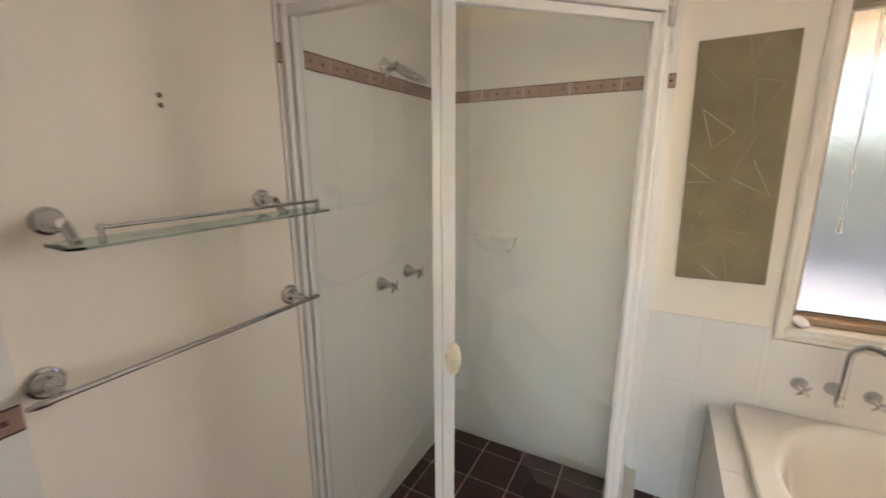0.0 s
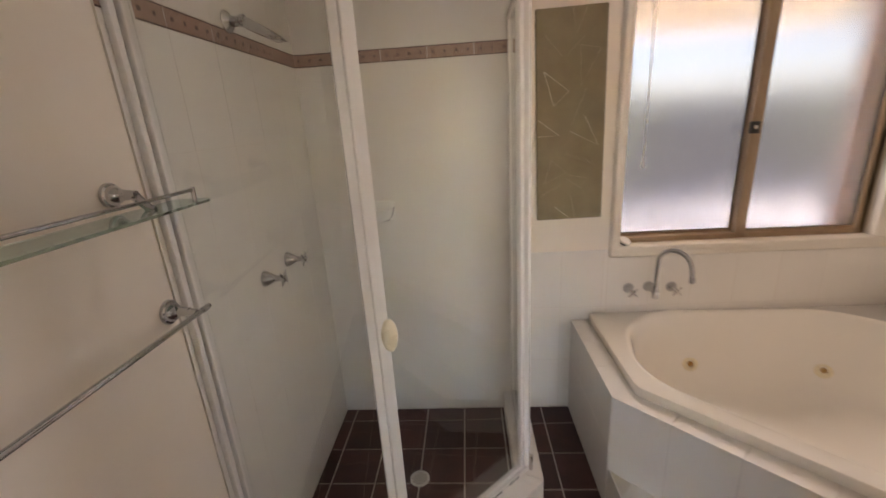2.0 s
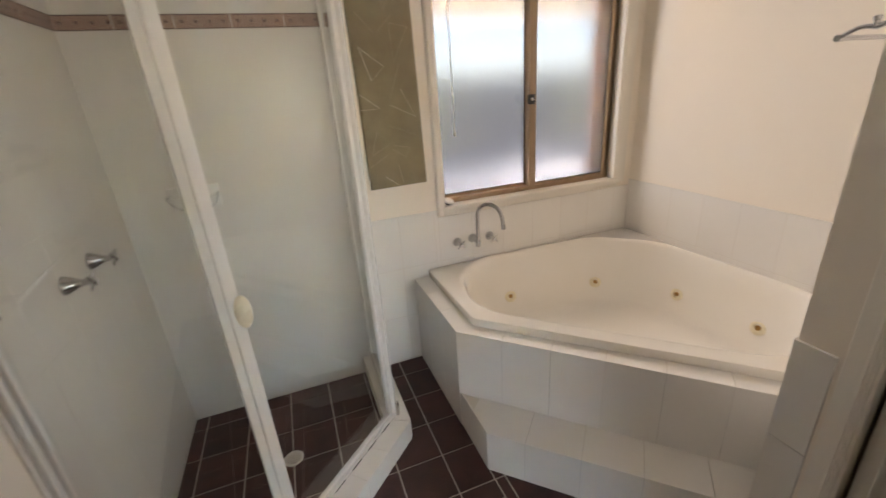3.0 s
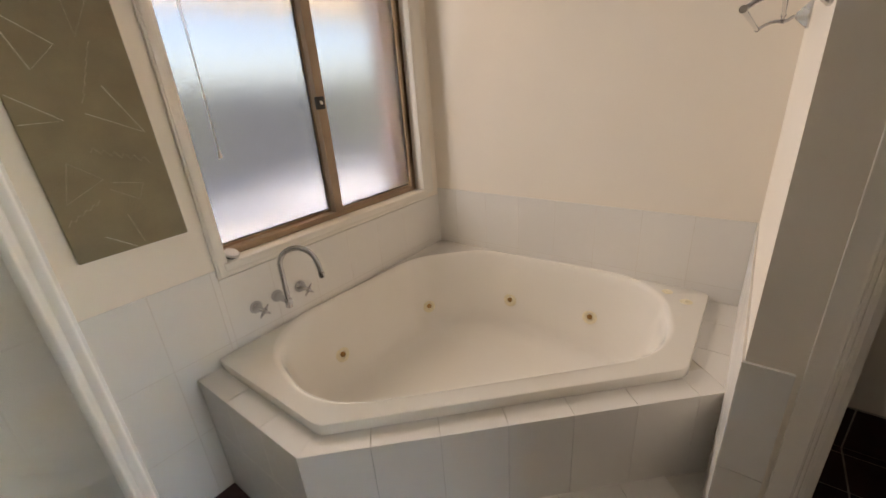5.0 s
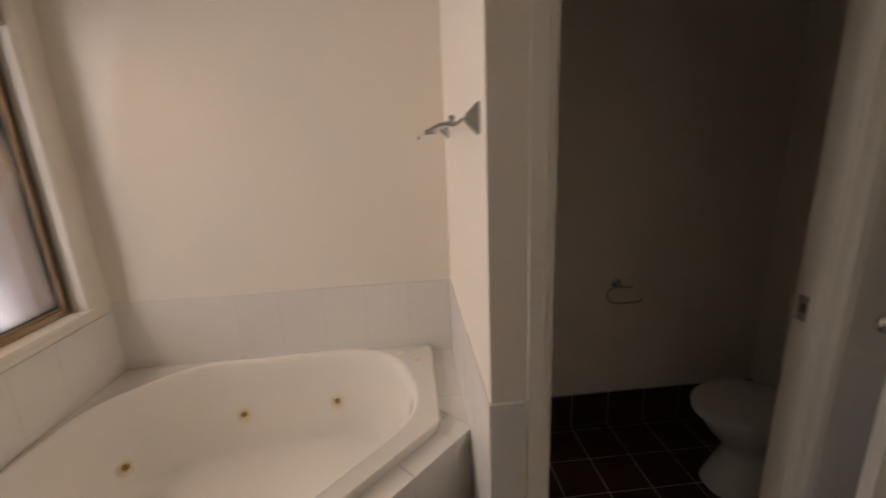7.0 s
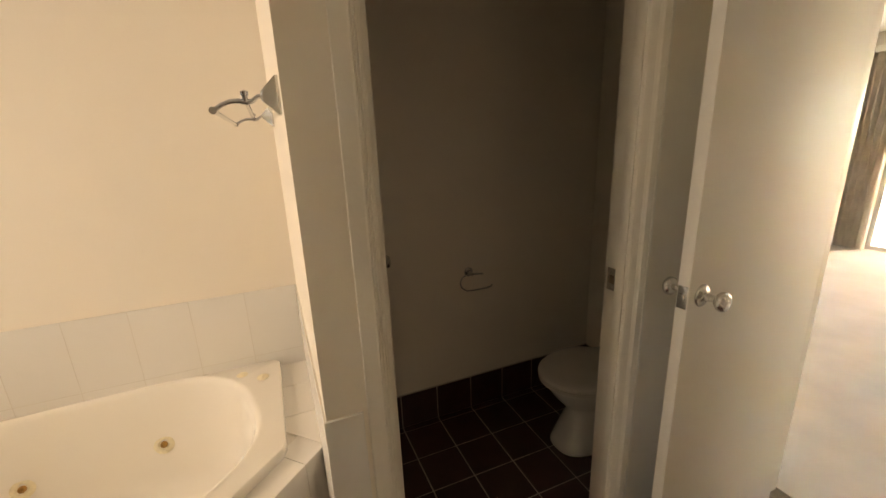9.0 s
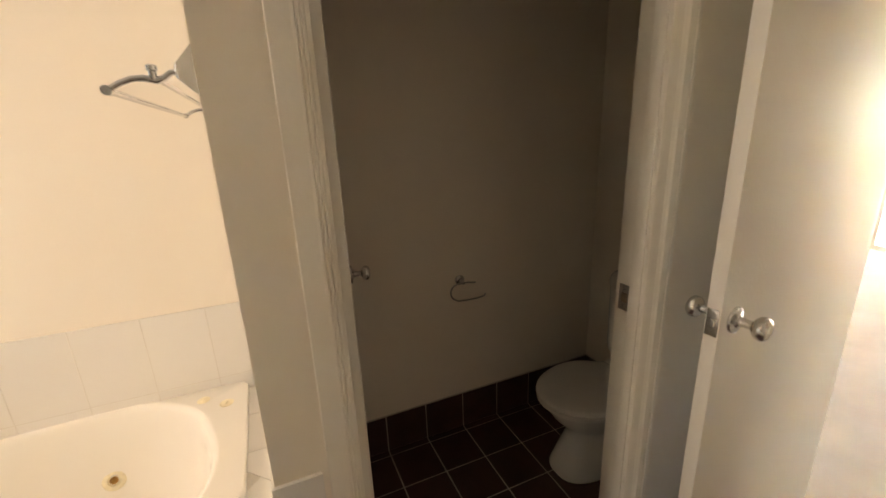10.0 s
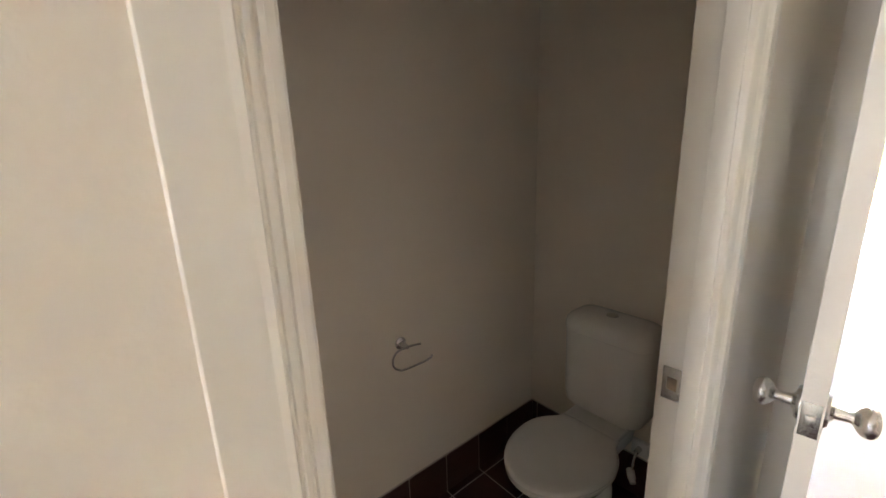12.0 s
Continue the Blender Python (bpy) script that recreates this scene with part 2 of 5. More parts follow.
def tile(parent, mat, at, u, v, w, h, thick=0.006, gap=0.0018, name="tile"):
    """One tile whose face lies at 'at' + thickness; shares its mesh with tiles of its size."""
    u, v = Vector(u), Vector(v)
    nrm = u.cross(v)
    key = (round(w, 3), round(h, 3), round(thick, 4), gap, mat.name, name)
    if key not in TILE_MESHES:
        g, c = gap / 2, 0.0005
        lay = [(g, 0), (g, thick - c), (g + c, thick)]
        pts = [(x, y, z) for d, z in lay for x, y in ((d, d), (w - d, d), (w - d, h - d), (d, h - d))]
        fcs = [(8, 9, 10, 11)] + [(r * 4 + i, r * 4 + (i + 1) % 4, r * 4 + 4 + (i + 1) % 4, r * 4 + 4 + i) for r in (0, 1) for i in range(4)]
        me = bpy.data.meshes.new(name)
        me.from_pydata(pts, [], fcs)
        me.materials.append(mat)
        TILE_MESHES[key] = me
    ob = new(name, TILE_MESHES[key])
    m = Matrix((u, v, nrm)).transposed().to_4x4()
    m.translation = Vector(at)
    ob.parent = parent
    ob.matrix_parent_inverse = Matrix.Translation(-base_of(parent))
    ob.matrix_basis = m
    return ob


def cuts(a, b, first, pitch):
    """Edges of tiles between a and b with one joint at 'first'."""
    k = math.ceil((a - first) / pitch - 1e-6)
    xs = [a]
    while first + k * pitch < b - 1e-6:
        if first + k * pitch > a + 0.012:
            xs.append(first + k * pitch)
        k += 1
    if b - xs[-1] < 0.012:
        xs.pop()
    return list(zip(xs, xs[1:] + [b]))


# ---- structure ----
W, N, E, S, H = 0.0, 3.0, 2.79, -0.25, 2.42
NIB_Y, NIB_X, WC_IN = 1.42, 1.795, 1.865
DOOR_L, DOOR_R = 1.275, 0.555          # clear opening of the toilet's doorway, in y
HALL_L, HALL_R = 0.95, 1.725            # clear opening of the room's doorway, in x
WIN_L, WIN_R, WIN_B, WIN_T = 1.468, 2.66, 0.925, 2.15


def wall(name, label, boxes, mat=PAINT):
    bm = bmesh.new()
    for b in boxes:
        bx(bm, *b)
    return tagged(mesh_object(name, bm, mat), label, "wall", kind="structure")


wall_w = wall("wall_west", "cream painted plaster wall beside the shower", [(-0.12, W, S - 0.12, N + 0.2, -0.1, H)])
wall_n = wall("wall_north", "cream painted wall around the frosted window", [(W, WIN_L, N, N + 0.2, -0.1, H), (WIN_R, E + 0.12, N, N + 0.2, -0.1, H), (WIN_L, WIN_R, N, N + 0.2, -0.1, WIN_B), (WIN_L, WIN_R, N, N + 0.2, WIN_T, H)])
wall_e = wall("wall_east", "cream painted wall behind the bath and toilet", [(E, E + 0.12, S - 0.12, N, -0.1, H)])
wall_s = wall("wall_south", "cream painted wall with the doorway to the bedroom", [(W, HALL_L - 0.02, S - 0.1, S, -0.1, H), (HALL_R + 0.02, E, S - 0.1, S, -0.1, H), (HALL_L - 0.02, HALL_R + 0.02, S - 0.1, S, 2.07, H)])
wall_nib = wall("wall_nib", "short cream wall between bath and toilet", [(NIB_X, E, NIB_Y - 0.1, NIB_Y, -0.1, H)])
wall_wc = wall("wall_toilet", "cream partition wall with the toilet doorway", [(NIB_X, WC_IN, S, DOOR_R - 0.02, -0.1, H), (NIB_X, WC_IN, DOOR_R - 0.02, NIB_Y - 0.1, 2.07, H), (NIB_X, WC_IN, DOOR_L + 0.02, NIB_Y - 0.1, -0.1, 2.07)])
ceiling = tagged(mesh_object("ceiling", box(W - 0.12, E + 0.12, S - 0.12, N + 0.2, H, H + 0.1), CEIL), "plain pale ceiling", "ceiling", kind="structure")
floor = tagged(mesh_object("floor", box(W, E, S - 0.1, N, -0.1, -0.003), FGROUT), "dark red quarry tiled floor with grey grout", "floor", kind="structure")

# bedroom shell
BX0, BX1, BY = -1.2, 4.6, -4.95
carpet = tagged(mesh_object("floor_bedroom", box(BX0, BX1, BY, S - 0.1, -0.1, 0.012), CARPET), "cream cut pile bedroom carpet", "carpet", kind="structure")
GX0, GX1 = 0.95, 3.35
wall("wall_bedroom_far", "cream bedroom wall with a wide glass door", [(BX0, GX0, BY - 0.15, BY, -0.1, H), (GX1, BX1, BY - 0.15, BY, -0.1, H), (GX0, GX1, BY - 0.15, BY, 2.1, H)])
wall("wall_bedroom_west", "cream bedroom side wall", [(BX0 - 0.12, BX0, BY - 0.15, S - 0.1, -0.1, H)])
wall("wall_bedroom_east", "cream bedroom side wall", [(BX1, BX1 + 0.12, BY - 0.15, S - 0.1, -0.1, H)])
wall("wall_bedroom_near", "cream bedroom wall beside the bathroom", [(BX0, W - 0.12, S - 0.22, S - 0.1, -0.1, H), (E + 0.12, BX1, S - 0.22, S - 0.1, -0.1, H)])
tagged(mesh_object("ceiling_bedroom", box(BX0 - 0.12, BX1 + 0.12, BY - 0.15, S - 0.1, H, H + 0.1), CEIL), "plain pale bedroom ceiling", "ceiling", kind="structure")

# ground outside, in one sheet
tagged(mesh_object("ground", box(-400, 400, -400, 400, -0.9, -0.2), PAVING), "sunlit pale concrete paving around the house", "ground", kind="structure")


def moulding(bm, y0, y1, x, z0, z1, out=-1, flip=False):
    """Upright door casing on a wall that faces -x: a stepped, rounded profile extruded in z."""
    w = y1 - y0
    prof = [(0, 0), (0, 0.006), (0.02, 0.0085), (0.08, 0.009), (0.1, 0.0065), (0.13, 0.0065), (0.15, 0.0095), (0.21, 0.0095), (0.23, 0.0075), (0.26, 0.0075), (0.29, 0.0105), (0.6, 0.0105), (0.64, 0.0085), (0.97, 0.008), (1, 0.006), (1, 0)]
    if flip:
        prof = [(0, 0), (0, 0.0045), (0.02, 0.0055), (0.62, 0.0055)] + [(1 - f, d - 0.004) for f, d in prof[10:0:-1]] + [(1, 0)]
    ring = lambda z: [(x + out * d, y0 + w * f, z) for f, d in prof]
    return loft(bm, [ring(z0), ring(z1)])

# ---- toilet doorway ----
trim_wc = thing("trim_toilet_doorway", (NIB_X, 0.9, 0), "cream gloss door casing and jamb of the toilet doorway", "door frame", kind="structure")
bm = moulding(bmesh.new(), 1.3255, DOOR_L - 0.004, NIB_X, 0, 2.12, flip=True)
part("casing", bm, TRIM, trim_wc, smooth=False)
prof = [(0.487, 0), (0.487, 0.024), (0.489, 0.027), (0.498, 0.027), (0.5, 0.0255), (0.503, 0.0255), (0.505, 0.0275), (0.522, 0.027), (0.527, 0.024), (0.534, 0.021), (0.55, 0.019), (0.557, 0.0175), (0.559, 0.015), (0.559, 0)]
bm = loft(bmesh.new(), [[(NIB_X - d, y, z) for y, d in prof] for z in (0, 2.12)])
part("casing", bm, TRIM, trim_wc, smooth=False)
part("casing_head", box(NIB_X - 0.016, NIB_X, 0.559, 1.3255, 2.052, 2.12, 0.004), TRIM, trim_wc)
part("jamb", box(NIB_X - 0.001, WC_IN + 0.003, DOOR_L, DOOR_L + 0.02, 0, 2.05, 0.002), TRIM, trim_wc)
part("jamb", box(NIB_X - 0.001, WC_IN + 0.003, DOOR_R - 0.02, DOOR_R, 0, 2.05, 0.002), TRIM, trim_wc)
part("door_stop", box(NIB_X - 0.006, NIB_X + 0.026, DOOR_R, DOOR_R + 0.009, 0, 2.05, 0.002), TRIM, trim_wc)
part("door_stop", box(NIB_X + 0.002, NIB_X + 0.018, DOOR_L - 0.011, DOOR_L, 0, 2.05, 0.002), TRIM, trim_wc)
part("jamb_head", box(NIB_X - 0.001, WC_IN + 0.003, DOOR_R - 0.02, DOOR_L + 0.02, 2.05, 2.07, 0.002), TRIM, trim_wc)
strike = part("strike_plate", box(NIB_X + 0.0275, NIB_X + 0.062, DOOR_R - 0.0005, DOOR_R + 0.0012, 1.045, 1.115, 0.0004), SATIN, trim_wc, "satin steel strike plate")
part("strike_hole", box(NIB_X + 0.035, NIB_X + 0.053, DOOR_R + 0.0012, DOOR_R + 0.0018, 1.067, 1.093), HOLE, strike)
part("screw", lathe(bmesh.new(), (NIB_X + 0.044, DOOR_R + 0.001, 1.054), (0, 1, 0), [(0, 0.004), (0.0012, 0.0032)], 10), SATIN, strike)
part("screw", lathe(bmesh.new(), (NIB_X + 0.044, DOOR_R + 0.001, 1.106), (0, 1, 0), [(0, 0.004), (0.0012, 0.0032)], 10), SATIN, strike)


def knob(parent, at, axis, rose=0.033):
    bm = lathe(bmesh.new(), at, axis, [(0, rose), (0.003, rose), (0.006, rose * 0.93), (0.009, rose * 0.55), (0.012, rose * 0.45)], 28)
    r = part("rose", bm, SATIN, parent)
    bm = lathe(bmesh.new(), at, axis, [(0.011, 0.011), (0.03, 0.0095), (0.036, 0.011), (0.041, 0.019), (0.047, 0.0245), (0.054, 0.0265), (0.06, 0.0255), (0.065, 0.021), (0.068, 0.012), (0.0685, 0.002)], 28)
    part("knob", bm, SATIN, parent)
    return r


# toilet door, folded back against the nib wall inside
wc_door = thing("door_toilet", (1.9, 1.24, 0), "cream painted flush toilet door standing open against the wall", "door", kind="structure")
hx, hy, ang = 1.874, 1.252, radians(-9.5)
turn = Matrix.Translation((hx, hy, 0)) @ Matrix.Rotation(ang, 4, "Z")
part("door_leaf", box(0.0, 0.71, -0.0175, 0.0175, 0.01, 2.03, 0.002, turn=turn), DOORP, wc_door)
knob(wc_door, turn @ Vector((0.65, -0.0175, 1.035)), turn.to_3x3() @ Vector((0, -1, 0)))
for zz in (0.25, 1.05, 1.8):
    part("hinge", lathe(bmesh.new(), (1.873, 1.281, zz), (0, 0, 1), [(0, 0.006), (0.09, 0.006)], 12), SATIN, wc_door)

# room door, standing open
HINGE, LATCH = Vector((1.702, -0.23, 0)), Vector((1.637, 0.513, 0))
dl = (LATCH - HINGE).length
turn = Matrix.Translation(HINGE) @ Matrix.Rotation(math.atan2(LATCH.y - HINGE.y, LATCH.x - HINGE.x), 4, "Z")
rdoor = thing("door_room", HINGE, "cream painted flush door standing open to the bedroom", "door", kind="structure")
part("door_leaf", box(0, dl, -0.019, 0.013, 0.02, 2.035, 0.002, turn=turn), DOORP, rdoor)
r3 = turn.to_3x3()
knob(rdoor, turn @ Vector((dl - 0.056, 0.013, 1.085)), r3 @ Vector((0, 1, 0)), 0.031)
knob(rdoor, turn @ Vector((dl - 0.056, -0.019, 1.085)), r3 @ Vector((0, -1, 0)), 0.031)
plate = part("latch_plate", box(dl - 0.0005, dl + 0.0013, -0.016, 0.010, 1.055, 1.118, 0.0005, turn=turn), SATIN, rdoor, "satin steel latch plate")
part("latch_bolt", box(dl, dl + 0.006, -0.010, 0.004, 1.076, 1.096, 0.002, turn=turn), SATIN, plate)
for zz in (0.22, 1.0, 1.8):
    part("hinge", lathe(bmesh.new(), turn @ Vector((-0.002, -0.022, zz)), (0, 0, 1), [(0, 0.006), (0.09, 0.006)], 12), SATIN, rdoor)

trim_s = thing("trim_room_doorway", (HALL_L, S, 0), "cream gloss jamb and casing of the room doorway", "door frame", kind="structure")
part("jamb", box(HALL_R, HALL_R + 0.02, S - 0.102, S + 0.002, 0, 2.05, 0.002), TRIM, trim_s)
part("jamb", box(HALL_L - 0.02, HALL_L, S - 0.102, S + 0.002, 0, 2.05, 0.002), TRIM, trim_s)
part("jamb_head", box(HALL_L - 0.02, HALL_R + 0.02, S - 0.102, S + 0.002, 2.05, 2.07, 0.002), TRIM, trim_s)
part("casing", box(HALL_R + 0.006, HALL_R + 0.072, S, S + 0.015, 0, 2.12, 0.003), TRIM, trim_s)
part("casing", box(HALL_L - 0.072, HALL_L - 0.006, S, S + 0.015, 0, 2.12, 0.003), TRIM, trim_s)
part("casing_head", box(HALL_L - 0.072, HALL_R + 0.072, S, S + 0.015, 2.056, 2.122, 0.003), TRIM, trim_s)
tagged(mesh_object("baseboard_partition", box(NIB_X - 0.012, NIB_X, S + 0.02, DOOR_R - 0.08, 0, 0.09, 0.003), TRIM), "cream painted skirting behind the open door", "baseboard", kind="structure")

# ---- window ----
win = thing("window_1", (2.07, N + 0.08, WIN_B), "bronze aluminium sliding window with frosted glass panes", "window", kind="structure")
part("architrave", box(WIN_L - 0.036, WIN_L + 0.0, N - 0.016, N + 0.001, WIN_B - 0.045, WIN_T + 0.06, 0.004), TRIM, win)
part("architrave", box(WIN_L - 0.030, WIN_L - 0.012, N - 0.021, N - 0.012, WIN_B - 0.045, WIN_T + 0.06, 0.003), TRIM, win)
part("architrave", box(WIN_R, WIN_R + 0.07, N - 0.016, N + 0.001, WIN_B - 0.02, WIN_T + 0.06, 0.004), TRIM, win)
part("architrave", box(WIN_L, WIN_R, N - 0.016, N + 0.001, WIN_T, WIN_T + 0.06, 0.004), TRIM, win)
part("window_sill", box(WIN_L - 0.004, WIN_R + 0.03, N - 0.022, N + 0.055, WIN_B - 0.026, WIN_B + 0.004, 0.006), TRIM, win)
part("apron", box(WIN_L, WIN_R + 0.02, N - 0.012, N + 0.001, WIN_B - 0.05, WIN_B - 0.026, 0.003), TRIM, win)
part("reveal", box(WIN_L - 0.001, WIN_L + 0.012, N - 0.012, N + 0.055, WIN_B + 0.003, WIN_T, 0.002), TRIM, win)
part("reveal", box(WIN_R - 0.012, WIN_R + 0.001, N - 0.012, N + 0.055, WIN_B + 0.003, WIN_T, 0.002), TRIM, win)
FY0, FY1 = N + 0.05, N + 0.125
fl, fr, fb, ft = WIN_L + 0.012, WIN_R - 0.012, WIN_B + 0.003, WIN_T - 0.001
bm = bmesh.new()
bx(bm, fl, fl + 0.022, FY0, FY1, fb, ft, 0.002)
bx(bm, fr - 0.026, fr, FY0, FY1, fb, ft, 0.002)
bx(bm, fl + 0.022, fr - 0.022, FY0, FY1, fb, fb + 0.026, 0.002)
bx(bm, fl + 0.022, fr - 0.022, FY0, FY1, ft - 0.03, ft, 0.002)
part("window_frame", bm, BRONZE, win, smooth=False)
MID = 2.075


def sash(x0, x1, y, left, right, deep):
    """One sash: stiles of the given widths and depth, rails, and its pane."""
    bm = bmesh.new()
    bx(bm, x0, x0 + left, y - deep, y + deep, fb + 0.014, ft - 0.02, 0.002)
    bx(bm, x1 - right, x1, y - deep, y + deep, fb + 0.014, ft - 0.02, 0.002)
    bx(bm, x0 + left, x1 - right, y - 0.011, y + 0.011, fb + 0.014, fb + 0.038, 0.002)
    bx(bm, x0 + left, x1 - right, y - 0.011, y + 0.011, ft - 0.045, ft - 0.02, 0.002)
    s = part("sash", bm, BRONZE, win, smooth=False)
    g = part("pane", box(x0 + left - 0.006, x1 - right + 0.006, y - 0.002, y + 0.002, fb + 0.03, ft - 0.036), OBSCURE, s, "frosted glass pane", smooth=False)
    g.visible_shadow = False
    seal = bmesh.new()
    bx(seal, x0 + left, x1 - right, y - 0.0085, y - 0.0025, fb + 0.038, fb + 0.0425)
    bx(seal, x0 + left, x0 + left + 0.004, y - 0.0085, y - 0.0025, fb + 0.0425, ft - 0.046)
    bx(seal, x1 - right - 0.004, x1 - right, y - 0.0085, y - 0.0025, fb + 0.0425, ft - 0.046)
    part("glazing_seal", seal, BLACK, s, "black rubber glazing seal", smooth=False)
    return s


sash(fl + 0.004, MID + 0.004, FY0 + 0.052, 0.022, 0.03, 0.011)
sash(MID - 0.022, fr - 0.004, FY0 + 0.019, 0.046, 0.04, 0.019)
lock = part("sash_lock", box(MID - 0.036, MID + 0.008, FY0 - 0.014, FY0 + 0.001, 1.425, 1.478, 0.004), BLACK, win, "black plastic sash lock")
part("lock_bolt", lathe(bmesh.new(), (MID - 0.014, FY0 - 0.014, 1.452), (0, -1, 0), [(0, 0.009), (0.004, 0.008)], 16), SATIN, lock)

# ---- bath and its tiled surround ----
A, B, C = Vector((1.268, N)), Vector((1.268, 2.375)), Vector((2.19, NIB_Y))
HOB, STEP = 0.528, 0.195
surround = thing("bath_surround", (1.6, 2.3, 0), "white tiled spa bath surround with a step along its front", "bath surround")
bm = bmesh.new()
prism(bm, [(A.x, A.y), (B.x, B.y), (C.x, C.y), (C.x + 0.06, C.y), (C.x + 0.06, C.y + 0.02), (B.x + 0.04, B.y + 0.03), (A.x + 0.04, A.y)], -0.05, HOB)
part("apron", bm, GROUT, surround, smooth=False)
bm = bmesh.new()
prism(bm, [(A.x + 0.002, A.y), (B.x + 0.002, B.y), (C.x, C.y + 0.003), (E, C.y + 0.003), (E, C.y + 0.14), (C.x + 0.06, C.y + 0.14), (B.x + 0.14, B.y + 0.06), (A.x + 0.14, A.y)], HOB - 0.03, HOB + 0.003)
part("ledge", bm, GROUT, surround, smooth=False)
D1, D2 = Vector((1.272, 2.10)), Vector((1.955, NIB_Y))
bm = prism(bmesh.new(), [(B.x + 0.004, B.y), (D1.x, D1.y), (D2.x, D2.y), (C.x, C.y)], -0.05, STEP)
part("step", bm, GROUT, surround, smooth=False)
T = 0.007
P0 = 0.2055
diag = (C - B).normalized()
dn = Vector((diag.y, -diag.x))           # outward of the front
if dn.x + dn.y > 0:
    dn = -dn
up = (0, 0, 1)
u3 = lambda v: (v.x, v.y, 0)


def clip(poly, p, d):
    """The part of a polygon to the left of the line through p along d."""
    side = lambda q: d.x * (q.y - p.y) - d.y * (q.x - p.x)
    out = []
    for a, b in zip(poly, poly[1:] + poly[:1]):
        sa, sb = side(a), side(b)
        if sa >= 0:
            out.append(a)
        if (sa > 0 > sb) or (sa < 0 < sb):
            out.append(a.lerp(b, sa / (sa - sb)))
    return out


def top_tile(parent, corner, u, v, w, h, z, lines=()):
    g = 0.0011
    poly = [corner + u * a + v * b for a, b in ((g, g), (w - g, g), (w - g, h - g), (g, h - g))]
    if u.x * v.y - u.y * v.x < 0:
        poly.reverse()
    for p, d in lines:
        poly = clip(poly, p, d)
        if len(poly) < 3:
            return
    part("top_tile", prism(bmesh.new(), [(q.x, q.y) for q in poly], z, z + T, 0.0008), TILE, parent, smooth=False)


xu, yu = Vector((1, 0)), Vector((0, 1))
mitre = (xu + Vector((-dn.x, -dn.y))).normalized()
Bo = B + Vector((-T, 0)) - mitre * 0.0
# left end of the surround
for a, b in cuts(B.y, N, B.y + 0.2, P0):
    tile(surround, TILE, (A.x, b, 0.305), (0, -1, 0), up, b - a, HOB + T - 0.305, T, 0.0008)
    tile(surround, TILE, (A.x, b, 0.0), (0, -1, 0), up, b - a, 0.305, T, 0.0008)
    top_tile(surround, Vector((A.x - T, a - (0.02 if a == B.y else 0))), xu, yu, 0.11, b - a + (0.02 if a == B.y else 0), HOB, [(B, mitre)])
# front
length = (C - B).length
for a, b in cuts(0, length, 0.205, P0):
    p = B + diag * a
    tile(surround, TILE, (p.x, p.y, STEP), u3(diag), up, b - a, HOB + T - STEP, T, 0.0008)
    q = p + dn * T
    q = q - diag * (0.02 if a == 0 else 0)
    top_tile(surround, q, diag, -dn, b - a + (0.02 if a == 0 else 0), 0.115, HOB, [(B, -mitre)])
# step
sd = (D2 - D1).normalized()
sn = Vector((sd.y, -sd.x))
if sn.x + sn.y > 0:
    sn = -sn
slen = (D2 - D1).length
wide = (B - D1).dot(-sn) + 0.0
for a, b in cuts(0, slen, 0.155, 0.214):
    p = D1 + sd * a
    tile(surround, TILE, (p.x, p.y, 0), u3(sd), up, b - a, STEP + T, T, 0.001)
    q = p + sn * T
    top_tile(surround, q - sd * (0.1 if a == 0 else 0), sd, -sn, b - a + (0.1 if a == 0 else 0), wide + T, STEP, [(Vector((D1.x - T, 3)), Vector((0, -1)))])
tile(surround, TILE, (D1.x, B.y, 0), (0, -1, 0), up, B.y - D1.y, STEP + T, T)
# ledge beside the short wall
for a, b in cuts(C.x, E, 2.39, P0):
    top_tile(surround, Vector((a, NIB_Y)), xu, yu, b - a, 0.118, HOB, [(C, Vector((diag.y, -diag.x)))])


def rounded(pts, r, n=10):
    out = []
    m = len(pts)
    for i in range(m):
        p, a, b = Vector(pts[i]), Vector(pts[i - 1]), Vector(pts[(i + 1) % m])
        da, db = (a - p).normalized(), (b - p).normalized()
        half = da.angle(db) / 2
        rr = r[i] if isinstance(r, (list, tuple)) else r
        t = rr / math.tan(half)
        c = p + (da + db).normalized() * (rr / math.sin(half))
        s0, s1 = p + da * t - c, p + db * t - c
        th = s0.angle(s1)
        for k in range(n + 1):
            f = k / n
            v = (s0 * math.sin((1 - f) * th) + s1 * math.sin(f * th)) / math.sin(th) if th > 1e-4 else s0
            out.append(c + v)
    return out


def resample(poly, n):
    seg = [(poly[(i + 1) % len(poly)] - poly[i]).length for i in range(len(poly))]
    total, out, i, acc = sum(seg), [], 0, 0.0
    for k in range(n):
        s = total * k / n
        while acc + seg[i] < s:
            acc += seg[i]
            i += 1
        out.append(poly[i].lerp(poly[(i + 1) % len(poly)], (s - acc) / max(seg[i], 1e-9)))
    return out


BC = Vector((2.05, 2.25))
ub, vb = Vector((1, -1)).normalized(), Vector((1, 1)).normalized()
basin = resample(rounded([(-0.62, -0.335), (0.62, -0.335), (0.905, 0.15), (0.2, 0.785), (-0.2, 0.785), (-0.905, 0.15)], [0.34, 0.34, 0.33, 0.32, 0.32, 0.33]), 144)
basin = [BC + ub * p.x + vb * p.y for p in basin]
centre = BC + vb * 0.17


